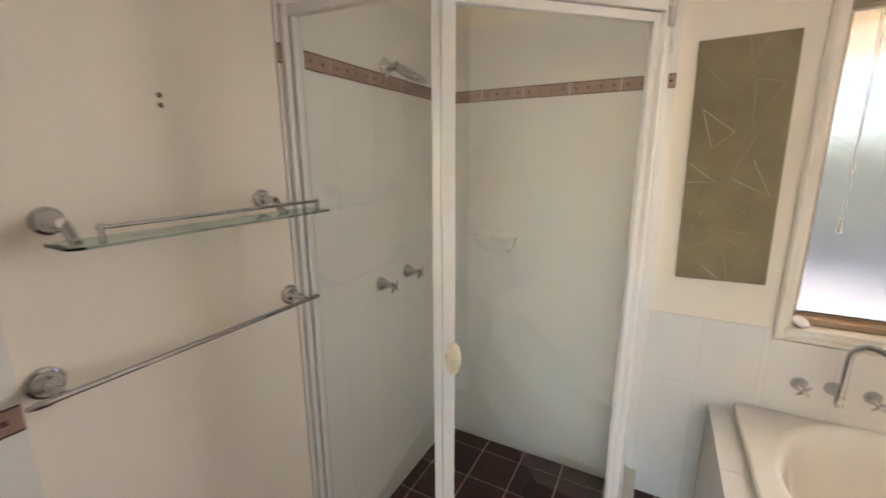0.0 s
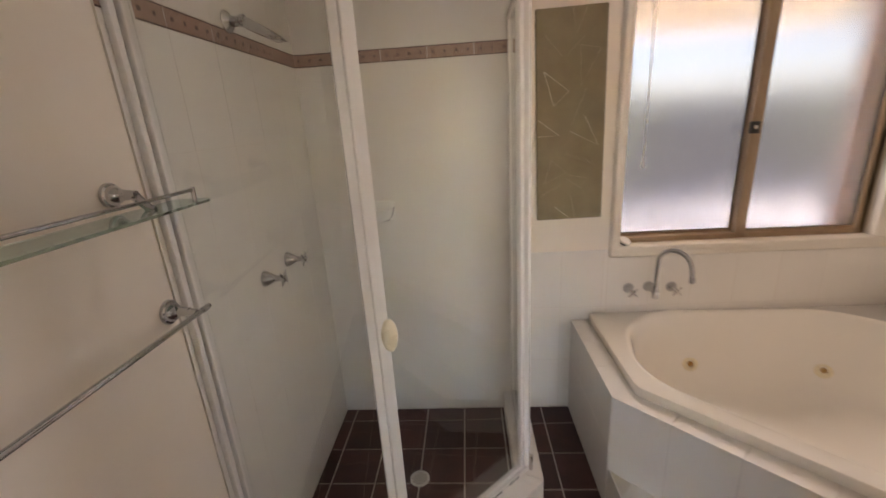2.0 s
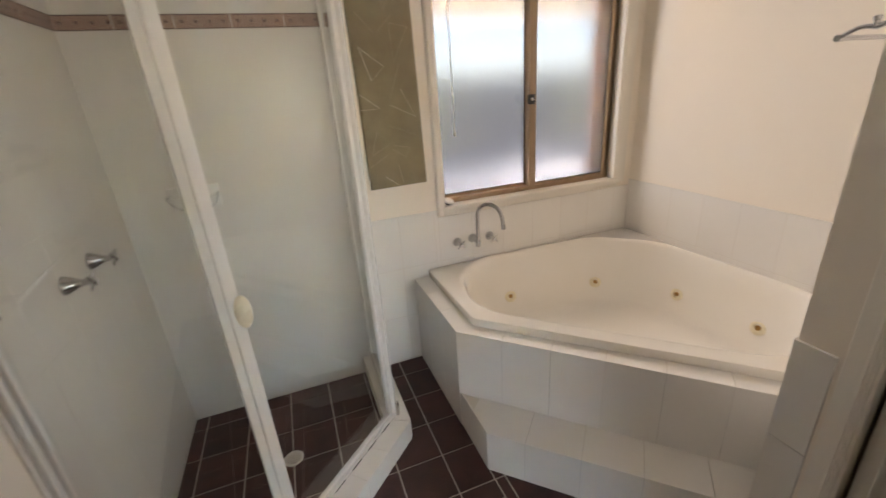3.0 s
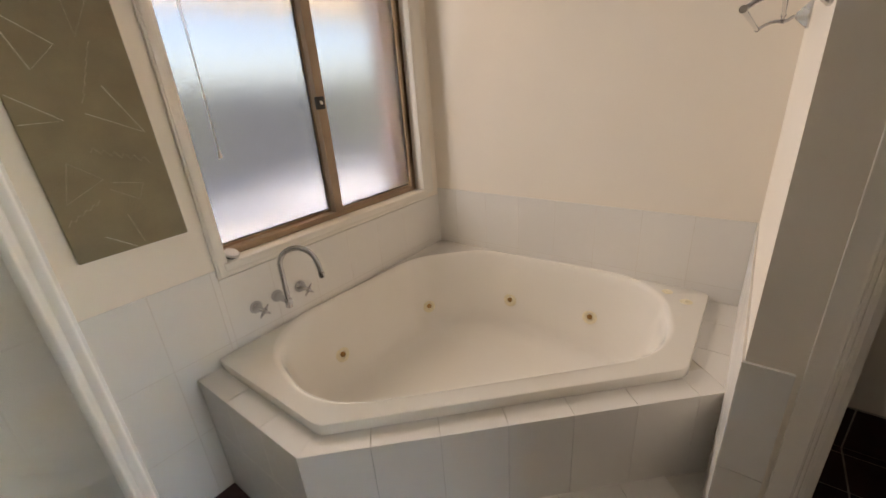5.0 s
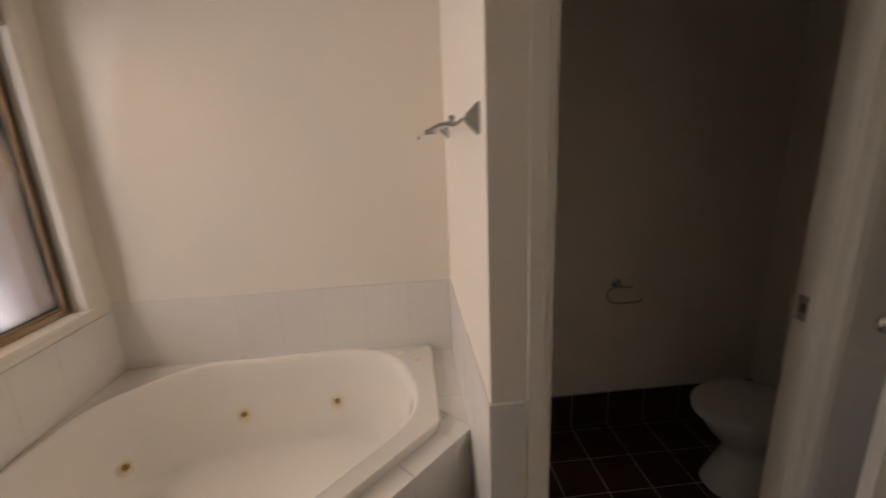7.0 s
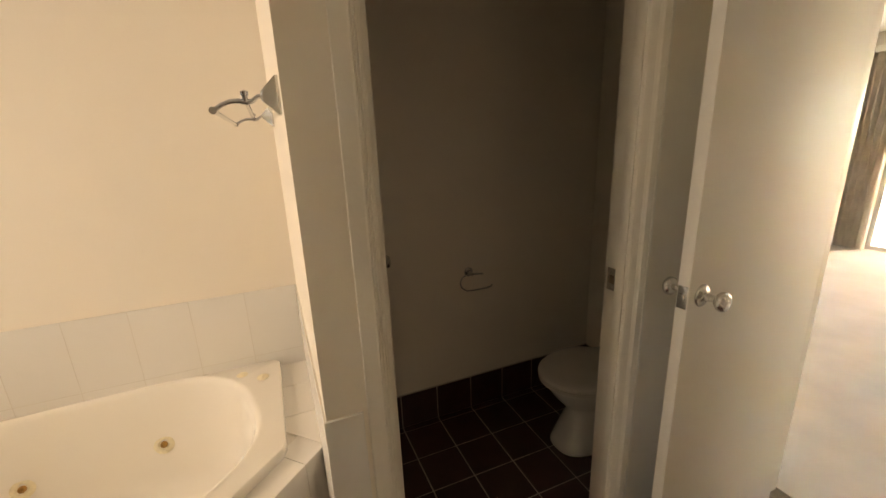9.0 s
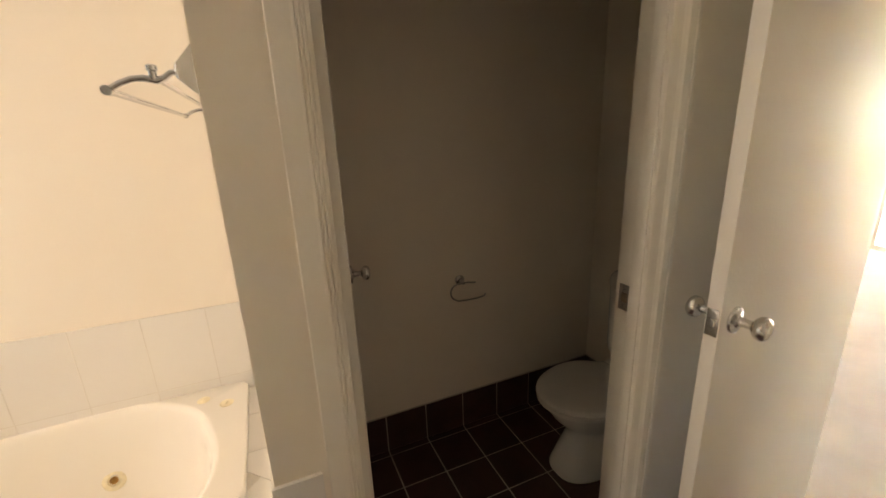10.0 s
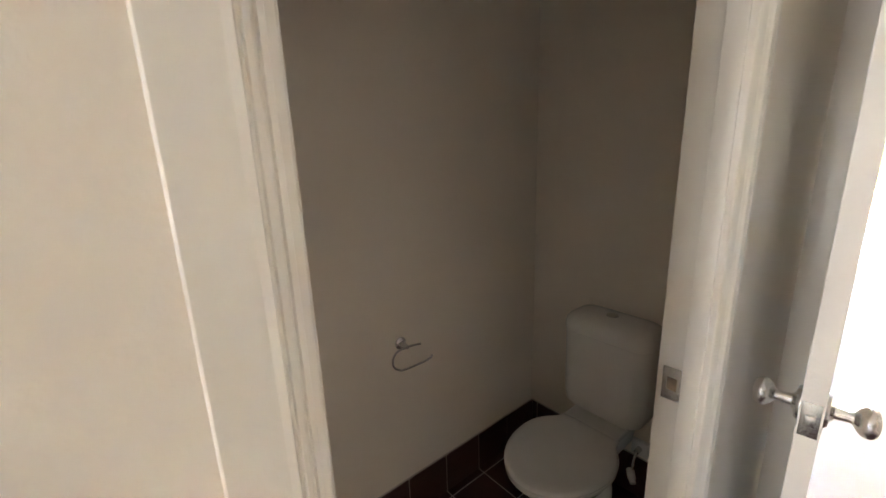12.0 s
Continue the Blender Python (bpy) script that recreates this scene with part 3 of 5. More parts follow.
def outline(pts, r=0.02):
    """The rim's outline met by rays from the centre through the basin's points."""
    poly = rounded([Vector(p) for p in pts], r, 5)
    out = []
    for b in basin:
        d = b - centre
        best = None
        for i in range(len(poly)):
            p, q = poly[i], poly[(i + 1) % len(poly)]
            e = q - p
            den = d.x * e.y - d.y * e.x
            if abs(den) < 1e-12:
                continue
            w = p - centre
            s, t = (w.x * e.y - w.y * e.x) / den, (w.x * d.y - w.y * d.x) / den
            if s > 0 and -1e-6 <= t <= 1 + 1e-6 and (best is None or s < best):
                best = s
        out.append(centre + d * best)
    return out


RIM = HOB + T + 0.04
rim_pts = [(1.345, N - 0.007), (1.345, 2.385), (2.187, 1.532), (E - 0.007, 1.532), (E - 0.007, N - 0.007)]
o = outline(rim_pts)
shr = lambda pts, d: [p + (centre - p).normalized() * d for p in pts]
sc = lambda f, dv=0.0: [centre + (p - centre) * f + vb * dv for p in basin]
at_z = lambda pts, z: [(p.x, p.y, z) for p in pts]
rings = [at_z(shr(o, 0.004), HOB + T - 0.002), at_z(o, HOB + T + 0.004), at_z(o, RIM - 0.008), at_z(shr(o, 0.003), RIM - 0.002), at_z(shr(o, 0.009), RIM)]
rings += [at_z(sc(1.025), RIM), at_z(sc(1.012), RIM + 0.004), at_z(sc(1.0), RIM + 0.003), at_z(sc(0.988), RIM - 0.004), at_z(sc(0.978), RIM - 0.016), at_z(sc(0.965), RIM - 0.06), at_z(sc(0.94), RIM - 0.16), at_z(sc(0.9), RIM - 0.28), at_z(sc(0.87), RIM - 0.36), at_z(sc(0.845), RIM - 0.4), at_z(sc(0.8), RIM - 0.425), at_z(sc(0.7), RIM - 0.435), at_z(sc(0.35), RIM - 0.44), at_z(sc(0.02), RIM - 0.442), at_z(sc(0.0002), RIM - 0.442)]
bath = thing("spa_bath", (2.1, 2.3, HOB), "cream white acrylic corner spa bath with gold jets", "bath")
bm = loft(bmesh.new(), rings, cap=False)
tub = part("tub", bm, ACRYLIC, bath)
JETS = [(1.85, 2.887, 0.306), (2.402, 2.772, 0.292), (2.69, 2.461, 0.32), (2.676, 2.005, 0.331)]


def wall_of_tub(x, y, z):
    """Place and inward normal of the tub's side nearest to a jet."""
    f = 0.94 + (0.9 - 0.94) * ((RIM - 0.16 - z) / 0.12)
    pts = sc(f)
    i = min(range(len(pts)), key=lambda k: (pts[k] - Vector((x, y))).length)
    tan = (pts[(i + 1) % len(pts)] - pts[i - 1]).normalized()
    nr = Vector((-tan.y, tan.x))
    if nr.dot(centre - pts[i]) < 0:
        nr = -nr
    return Vector((pts[i].x, pts[i].y, z)), Vector((nr.x, nr.y, 0.35)).normalized()


for j in JETS:
    p, nrm = wall_of_tub(*j)
    ring = part("jet_flange", lathe(bmesh.new(), p - nrm * 0.004, nrm, [(0, 0.038), (0.005, 0.038), (0.008, 0.034), (0.009, 0.021), (0.006, 0.018)], 28), JETRING, bath, "yellowed round jet flange")
    part("jet_nozzle", lathe(bmesh.new(), p, nrm, [(0, 0.0135), (0.008, 0.0125), (0.011, 0.010), (0.0115, 0.007), (0.004, 0.006)], 22), BRASS, ring, "brass jet nozzle")
for at, r in (((2.648, 1.604), 0.024), ((2.705, 1.685), 0.022)):
    cover = part("control_cap", lathe(bmesh.new(), (at[0], at[1], RIM - 0.001), (0, 0, 1), [(0, r), (0.002, r), (0.004, r * 0.88), (0.005, r * 0.7), (0.005, 0.002)], 26), JETRING, bath, "yellowed air control cap")
    part("cap_ridge", box(at[0] - r * 0.4, at[0] + r * 0.4, at[1] - 0.003, at[1] + 0.003, RIM + 0.003, RIM + 0.0075, 0.001), JETRING, cover)


def tap(parent_name, at, axis, label, group, size=1.0, star=True):
    t = thing(parent_name, at, label, "tap", group)
    a = Vector(axis)
    part("flange", lathe(bmesh.new(), at, axis, [(0, 0.027 * size), (0.002, 0.027 * size), (0.014 * size, 0.021 * size), (0.034 * size, 0.011 * size), (0.042 * size, 0.010 * size), (0.062 * size, 0.008 * size)], 26), CHROME, t)
    u, v, d = frame_of(axis)
    c = Vector(at) + d * 0.062 * size
    bm = bmesh.new()
    for k in range(4):
        ang = math.pi / 4 + k * math.pi / 2
        w = u * math.cos(ang) + v * math.sin(ang)
        sweep(bm, [c, c + w * 0.010 * size, c + w * 0.02 * size, c + w * 0.03 * size], [0.0075 * size, 0.006 * size, 0.0045 * size, 0.0025 * size], 8)
    lathe(bm, c - d * 0.008 * size, d, [(0, 0.009 * size), (0.012 * size, 0.011 * size), (0.018 * size, 0.008 * size), (0.019 * size, 0.001)], 16)
    part("star_handle", bm, CHROME, t)
    return t


tap("bath_tap", (1.539, N - 0.008, 0.706), (0, -1, 0), "chrome star-handled bath tap on white wall tiles", "bath taps", 1.0)
tap("bath_tap", (1.748, N - 0.008, 0.706), (0, -1, 0), "chrome star-handled bath tap on white wall tiles", "bath taps", 1.0)
spout = thing("bath_spout", (1.637, N, 0.71), "chrome swan-neck bath spout on white wall tiles", "spout")
SPX, SPY = 1.630, N - 0.1
part("flange", lathe(bmesh.new(), (1.637, N - 0.008, 0.712), (-0.06, -1, 0.02), [(0, 0.027), (0.002, 0.027), (0.016, 0.021), (0.034, 0.013), (0.09, 0.012), (0.105, 0.012), (0.106, 0.008)], 24), CHROME, spout)
fw = Vector((0.62, -0.78, 0)).normalized()
base = Vector((SPX, SPY, 0))
pts = [base + Vector((0, 0, z)) for z in (0.692, 0.72, 0.78, 0.83, 0.868)]
pts += arc(base + fw * 0.073 + Vector((0, 0, 0.87)), -fw, (0, 0, 1), 0.073, 0, 168, 18)[1:]
tail = pts[-1]
pts += [tail + Vector((fw.x * 0.006, fw.y * 0.006, -0.025)), tail + Vector((fw.x * 0.01, fw.y * 0.01, -0.06))]
part("neck", sweep(bmesh.new(), pts, 0.0105, 14), CHROME, spout)
part("nozzle", lathe(bmesh.new(), pts[-1] + Vector((0, 0, 0.008)), (fw.x * 0.1, fw.y * 0.1, -1), [(0, 0.0125), (0.02, 0.0125), (0.022, 0.010)], 16), CHROME, spout)
part("collar", lathe(bmesh.new(), base + Vector((0, 0, 0.69)), (0, 0, 1), [(0, 0.013), (0.002, 0.0145), (0.034, 0.0145), (0.038, 0.0115)], 18), CHROME, spout)

sponge = thing("plug", (1.497, N + 0.02, WIN_B), "white rubber bath plug lying on the window sill", "plug")
m = Matrix.Translation((1.51, N + 0.012, WIN_B + 0.021)) @ Euler((radians(24), radians(14), 0)).to_matrix().to_4x4()
bm = lathe(bmesh.new(), (0, 0, 0), (0, 0, 1), [(-0.004, 0.02), (0.001, 0.028), (0.007, 0.029), (0.011, 0.026), (0.013, 0.001)], 24)
bm.transform(m)
part("stopper", bm, WHITEP, sponge)
bm = lathe(bmesh.new(), (0, 0, 0), (0, 0, 1), [(-0.011, 0.019), (-0.004, 0.02)], 20)
bm.transform(m)
part("seal", bm, BLACK, sponge, "black rubber seal")

# ---- shower ----
hobs = thing("shower_hob", (0.6, 2.3, 0), "white tiled neo-angle shower hob on dark floor tiles", "shower hob", kind="structure")
HO = [(0.0, 1.955), (0.545, 1.955), (1.012, 2.405), (1.012, N)]
HI = [(0.0, 2.055), (0.5, 2.055), (0.905, 2.45), (0.905, N)]
bm = bmesh.new()
hz = 0.1
rows = [[bm.verts.new((x, y, z)) for x, y in L] for L, z in ((HO, -0.02), (HO, hz), (HI, hz), (HI, -0.02))]
for a, b in zip(rows, rows[1:]):
    for i in range(3):
        bm.faces.new((a[i], a[i + 1], b[i + 1], b[i]))
part("hob_core", bm, GROUT, hobs, smooth=False)
for (p, q), (pi, qi) in zip(zip(HO, HO[1:]), zip(HI, HI[1:])):
    p, q = Vector(p), Vector(q)
    d = (q - p).normalized()
    nn = Vector((d.y, -d.x))
    L = (q - p).length
    for a, b in cuts(0.004, L - 0.004, 0.15, 0.155):
        s = p + d * a
        tile(hobs, TILE, (s.x, s.y, 0), u3(d), up, b - a, hz + T, T)
    bm = bmesh.new()
    for a, b in cuts(0.0, L, 0.15, 0.155):
        # mitred top tiles follow the two outlines
        pa, pb = p + d * (a + 0.001) + nn * T, p + d * (b - 0.001) + nn * T
        ia, ib = Vector(pi).lerp(Vector(qi), a / L + 0.001), Vector(pi).lerp(Vector(qi), b / L - 0.001)
        part("top_tile", prism(bmesh.new(), [(pa.x, pa.y), (pb.x, pb.y), (ib.x, ib.y), (ia.x, ia.y)], hz, hz + T), TILE, hobs, smooth=False)
    bm.free()

screen = thing("shower_screen", (0.5, 2.2, hz), "white framed neo-angle glass shower screen with a pivot door", "shower screen")
PW, PP, PR, PN = Vector((0.0, 2.005)), Vector((0.462, 2.042)), Vector((0.955, 2.478)), Vector((0.962, N))
PP = Vector((0.478, 2.036))
TOP = 1.985


def upright(p, w, d, name="post", z0=hz + T, z1=TOP, axis=0.0, label=""):
    turn = Matrix.Translation((p.x, p.y, 0)) @ Matrix.Rotation(axis, 4, "Z")
    bm = box(-w / 2, w / 2, -d / 2, d / 2, z0, z1, 0.004, turn=turn)
    return part(name, bm, FRAMEW, screen, label, smooth=False)


def rail(p, q, z0, z1, d, name="rail", mat=None):
    e = q - p
    turn = Matrix.Translation((p.x, p.y, 0)) @ Matrix.Rotation(math.atan2(e.y, e.x), 4, "Z")
    return part(name, box(0, e.length, -d / 2, d / 2, z0, z1, 0.003, turn=turn), mat or FRAMEW, screen, smooth=False)


def glazing(p, q, z0, z1):
    e = q - p
    turn = Matrix.Translation((p.x, p.y, 0)) @ Matrix.Rotation(math.atan2(e.y, e.x), 4, "Z")
    g = part("glass_panel", box(0.008, e.length - 0.008, -0.0025, 0.0025, z0, z1, turn=turn), CLEAR, screen, "clear glass panel", smooth=False)
    g.visible_shadow = False
    return g


upright(PW + Vector((0.012, -0.022)), 0.02, 0.02, "wall_channel")
upright(PW + Vector((0.016, 0.006)), 0.03, 0.026, "wall_channel")
upright(PW + Vector((0.02, 0.028)), 0.016, 0.012, "channel_lip")
dd = (PR - PP).normalized()
ad = math.atan2(dd.y, dd.x)
upright(PP + Vector((-0.007, 0.004)), 0.024, 0.028, "corner_post", axis=ad / 2)
upright(PR, 0.03, 0.03, "corner_post", axis=radians(70))
upright(PN + Vector((0, -0.014)), 0.026, 0.026, "wall_channel")
rail(PW, PP, TOP - 0.03, TOP, 0.03, "top_rail")
rail(PW, PP, hz + T, hz + T + 0.025, 0.028, "bottom_rail")
rail(PP, PR, TOP - 0.03, TOP, 0.032, "top_rail")
rail(PP, PR, hz + T, hz + T + 0.014, 0.04, "door_track")
rail(PR, PN, TOP - 0.03, TOP, 0.03, "top_rail")
rail(PR, PN, hz + T, hz + T + 0.025, 0.028, "bottom_rail")
ts = (PR - PP).normalized()
for k in range(5):
    a = PP + ts * (0.1 + 0.105 * k) + Vector((ts.y, -ts.x)) * 0.0205
    turn = Matrix.Translation((a.x, a.y, 0)) @ Matrix.Rotation(math.atan2(ts.y, ts.x), 4, "Z")
    part("drain_slot", box(0, 0.06, -0.0008, 0.0008, hz + T + 0.004, hz + T + 0.009, turn=turn), BLACK, screen, smooth=False)
glazing(PW, PP, hz + T + 0.02, TOP - 0.025)
glazing(PR, PN, hz + T + 0.02, TOP - 0.025)
D0, DE = PP + dd * 0.003 + Vector((0.003, -0.003)), PR - dd * 0.02
door_stile = upright(D0 + dd * 0.019, 0.036, 0.026, "door_stile", hz + T + 0.018, TOP - 0.034, ad)
upright(DE - dd * 0.011, 0.02, 0.022, "door_stile", hz + T + 0.018, TOP - 0.034, ad)
rail(D0, DE, TOP - 0.058, TOP - 0.034, 0.022, "door_rail")
rail(D0, DE, hz + T + 0.018, hz + T + 0.036, 0.022, "door_rail")
glazing(D0 + dd * 0.02, DE - dd * 0.01, hz + T + 0.03, TOP - 0.045)
gasket = PP + dd * 0.009
turn = Matrix.Translation((gasket.x, gasket.y, 0)) @ Matrix.Rotation(ad, 4, "Z")
part("seal_strip", box(-0.003, 0.0005, -0.014, 0.004, hz + T + 0.02, TOP - 0.036, turn=turn), BLACK, screen, "black magnetic seal strip", smooth=False)
for z in (TOP - 0.02, hz + T + 0.03):
    part("pivot", lathe(bmesh.new(), (PR.x + 0.018, PR.y - 0.012, z - 0.05), (0, 0, 1), [(0, 0.01), (0.09, 0.01), (0.094, 0.006)], 16), SATIN, screen, "metal pivot")
# oval cream door knob
out = Vector((dd.y, -dd.x))
kc = D0 + dd * 0.026
rings = []
for h, f in ((0.010, 0.55), (0.018, 0.6), (0.024, 0.95), (0.03, 1.0), (0.038, 0.96), (0.044, 0.8), (0.047, 0.5), (0.048, 0.05)):
    c = kc + out * h
    rings.append([(c.x + dd.x * 0.023 * f * math.cos(2 * math.pi * k / 28), c.y + dd.y * 0.023 * f * math.cos(2 * math.pi * k / 28), 1.012 + 0.049 * f * math.sin(2 * math.pi * k / 28)) for k in range(28)])
part("door_knob", loft(bmesh.new(), rings), CREAM, screen, "oval cream plastic door knob")

drain = thing("floor_drain", (0.47, 2.533, 0), "white round plastic shower floor waste", "drain", kind="structure")
part("flange", lathe(bmesh.new(), (0.478, 2.515, -0.004), (0, 0, 1), [(0, 0.045), (0.006, 0.045), (0.008, 0.042), (0.008, 0.034), (0.004, 0.033)], 28), WHITEP, drain)
bm = bmesh.new()
for k in range(-2, 3):
    w = math.sqrt(0.033 ** 2 - (k * 0.012) ** 2)
    bx(bm, 0.478 - w, 0.478 + w, 2.515 + k * 0.012 - 0.0022, 2.515 + k * 0.012 + 0.0022, 0.0012, 0.0052)
part("grate", bm, WHITEP, drain, smooth=False)
part("trap", lathe(bmesh.new(), (0.478, 2.515, 0.0004), (0, 0, 1), [(0, 0.034), (0.0006, 0.034)], 24), HOLE, drain)

tap("shower_tap", (0.006, 2.393, 1.055), (1, 0, 0), "chrome star-handled shower tap on white tiles", "shower taps", 1.15)
tap("shower_tap", (0.006, 2.592, 1.062), (1, 0, 0), "chrome star-handled shower tap on white tiles", "shower taps", 1.15)
rose = thing("wall_shower", (0.0, 2.473, 1.9), "chrome wedge-shaped shower head on the tiled wall", "shower head")
part("flange", lathe(bmesh.new(), (0.006, 2.473, 1.905), (1, 0, 0), [(0, 0.034), (0.004, 0.034), (0.012, 0.026), (0.018, 0.016), (0.045, 0.015), (0.05, 0.019), (0.06, 0.019)], 26), CHROME, rose)
m = Matrix.Translation((0.055, 2.474, 1.907)) @ Matrix.Rotation(radians(27), 4, "Y")
bm = loft(bmesh.new(), [[m @ Vector(p) for p in r] for r in ([(0, -0.012, -0.012), (0, 0.012, -0.012), (0, 0.012, 0.012), (0, -0.012, 0.012)], [(0.03, -0.022, -0.018), (0.03, 0.022, -0.018), (0.03, 0.02, 0.016), (0.03, -0.02, 0.016)], [(0.10, -0.03, -0.018), (0.10, 0.03, -0.018), (0.11, 0.027, 0.010), (0.11, -0.027, 0.010)], [(0.115, -0.028, -0.018), (0.115, 0.028, -0.018), (0.148, 0.024, 0.0), (0.148, -0.024, 0.0)])])
bmesh.ops.bevel(bm, geom=bm.edges[:], offset=0.003, segments=2, affect="EDGES", profile=0.5)
part("head", bm, CHROME, rose)

dish = thing("soap_dish", (0.29, N, 1.16), "white ceramic soap dish set in the shower tiles", "soap dish")
x0, x1, z0, z1 = 0.193, 0.398, 1.112, 1.212
bm = bmesh.new()
bx(bm, x0, x1, N - 0.016, N - 0.004, z0, z1, 0.006)
part("back_plate", bm, PORC, dish)


def dish_ring(dep, inset, z):
    """Half-rounded outline of the bowl at a height."""
    pts = rounded([Vector((x0 + inset, N - 0.012)), Vector((x0 + inset, N - dep)), Vector((x1 - inset, N - dep)), Vector((x1 - inset, N - 0.012))], [0.002, 0.03, 0.03, 0.002], 6)
    return [(p.x, p.y, z) for p in pts]


bm = loft(bmesh.new(), [dish_ring(0.04, 0.04, z0 + 0.0), dish_ring(0.062, 0.016, z0 + 0.022), dish_ring(0.096, 0.004, z0 + 0.06), dish_ring(0.1, 0.001, z0 + 0.068), dish_ring(0.094, 0.008, z0 + 0.069), dish_ring(0.078, 0.018, z0 + 0.045), dish_ring(0.06, 0.03, z0 + 0.035)])
part("bowl", bm, PORC, dish)

# ---- glass shelf and towel rail ----
def wall_post(parent, y, z, reach, r=0.027):
    part("rosette", lathe(bmesh.new(), (0.0, y, z), (1, 0, 0), [(0, r), (0.004, r), (0.007, r * 0.95), (0.009, r * 0.8), (0.016, r * 0.74), (0.024, r * 0.55), (0.03, r * 0.38), (reach, r * 0.3)], 30), CHROME, parent)


shelf = thing("glass_shelf", (0.0, 1.63, 1.44), "glass wall shelf with a chrome gallery rail", "shelf")
SZ = 1.414
SH0, SH1 = 1.378, 2.002
for y in (1.401, 1.864):
    wall_post(shelf, y, 1.452, 0.06)
    part("clamp", sweep(bmesh.new(), [(0.03, y, 1.452), (0.05, y + 0.006, 1.449), (0.07, y + 0.01, SZ + 0.008), (0.085, y + 0.01, SZ + 0.003)], [0.012, 0.011, 0.009, 0.006], 12), CHROME, shelf)
bm = prism(bmesh.new(), [(p.x, p.y) for p in rounded([Vector((0.036, SH0)), Vector((0.136, SH0)), Vector((0.136, SH1)), Vector((0.036, SH1))], [0.003, 0.022, 0.022, 0.003], 6)], SZ - 0.003, SZ + 0.003)
g = part("glass_plate", bm, SHELFG, shelf, "greenish clear glass plate", smooth=False)
for y in (SH0 + 0.055, SH1 - 0.047):
    part("gallery_post", lathe(bmesh.new(), (0.12, y, SZ + 0.003), (0, 0, 1), [(0, 0.0055), (0.032, 0.0055), (0.034, 0.004)], 14), CHROME, shelf)
part("gallery_rail", sweep(bmesh.new(), [(0.12, SH0 + 0.05, SZ + 0.03), (0.12, SH1 - 0.042, SZ + 0.03)], 0.004, 12), CHROME, shelf)

towel = thing("towel_rail", (0.0, 1.64, 1.15), "chrome towel rail with round rosettes on the wall", "towel rail")
for y in (1.349, 1.931):
    wall_post(towel, y, 1.15, 0.055, 0.031)
    part("arm", sweep(bmesh.new(), [(0.03, y, 1.15), (0.055, y, 1.148), (0.072, y, 1.145)], [0.013, 0.010, 0.009], 14), CHROME, towel)
part("bar", sweep(bmesh.new(), [(0.074, 1.312, 1.143), (0.074, 1.968, 1.143)], 0.0065, 14), CHROME, towel)
for y, s in ((1.312, -1), (1.968, 1)):
    part("finial", lathe(bmesh.new(), (0.074, y, 1.143), (0, s, 0), [(-0.02, 0.008), (0, 0.008), (0.005, 0.005), (0.011, 0.006), (0.013, 0.002)], 14), CHROME, towel)

holes = thing("wall_plugs", (0.0, 1.63, 1.69), "pair of old screw holes with crumbled plaster", "screw holes", kind="structure")
for z in (1.70, 1.679):
    part("plug_hole", lathe(bmesh.new(), (0.0, 1.631, z), (1, 0, 0), [(0, 0.0065), (0.0008, 0.006)], 12), HOLE, holes)
    part("plaster_chip", lathe(bmesh.new(), (0.0, 1.629, z), (1, 0, 0), [(0, 0.0105), (0.0004, 0.010)], 9), TRIM, holes)

# ---- picture ----
pic = thing("canvas_picture", (1.22, N, 1.08), "olive green canvas picture scratched with pale triangles", "picture")
tilt = Matrix.Translation((1.2235, N - 0.002, 1.5335)) @ Matrix.Rotation(radians(-0.95), 4, "Y")
PWD, PHT = 0.299, 0.903
bm = box(-PWD / 2, PWD / 2, -0.018, 0, -PHT / 2, PHT / 2, 0.002, turn=tilt)
part("canvas", bm, CANVAS, pic, smooth=False)


def scratch(pts, mat, w=0.0011, closed=True):
    """Thin scratched line drawn on the canvas; fractions of its width and height from the upper corner."""
    p3 = [tilt @ Vector(((x - 0.5) * PWD, -0.0184, (0.5 - y) * PHT)) for x, y in pts]
    if closed:
        p3.append(p3[0])
    part("scratch", sweep(bmesh.new(), p3, w, 6), mat, pic)


scratch([(0.11, 0.27), (0.47, 0.365), (0.25, 0.43)], SCRATCH)
scratch([(0.63, 0.165), (0.92, 0.185), (0.64, 0.345)], SCRATCHD)
scratch([(0.51, 0.0), (0.57, 0.115), (0.72, 0.0)], SCRATCHD, closed=False)
scratch([(0.70, 0.48), (0.92, 0.63), (0.5, 0.555)], SCRATCH, closed=False)
scratch([(0.02, 0.49), (0.33, 0.57), (0.02, 0.57)], SCRATCH, closed=False)
scratch([(0.22, 0.69), (0.44, 0.755), (0.1, 0.81)], SCRATCHD)
scratch([(0.46, 0.79), (0.67, 0.84), (0.75, 0.79), (0.5, 0.77)], SCRATCHD, closed=False)
scratch([(0.28, 0.935), (0.5, 0.995)], SCRATCH, closed=False)
scratch([(0.52, 0.88), (0.58, 0.985)], SCRATCHD, closed=False)


def zigzag(x, y, dx, dy, n, amp):
    scratch([(x + dx * i / n + amp * (-1) ** i * dy, y + dy * i / n + amp * (-1) ** i * dx * 0.33) for i in range(n + 1)], SCRATCHD, 0.0008, False)


zigzag(0.12, 0.11, 0.26, 0.1, 11, 0.08)
zigzag(0.72, 0.36, -0.2, 0.16, 11, 0.07)
zigzag(0.42, 0.66, 0.45, 0.06, 12, 0.06)
zigzag(0.68, 0.13, -0.24, 0.07, 8, 0.06)
zigzag(0.05, 0.87, 0.3, -0.05, 9, 0.06)

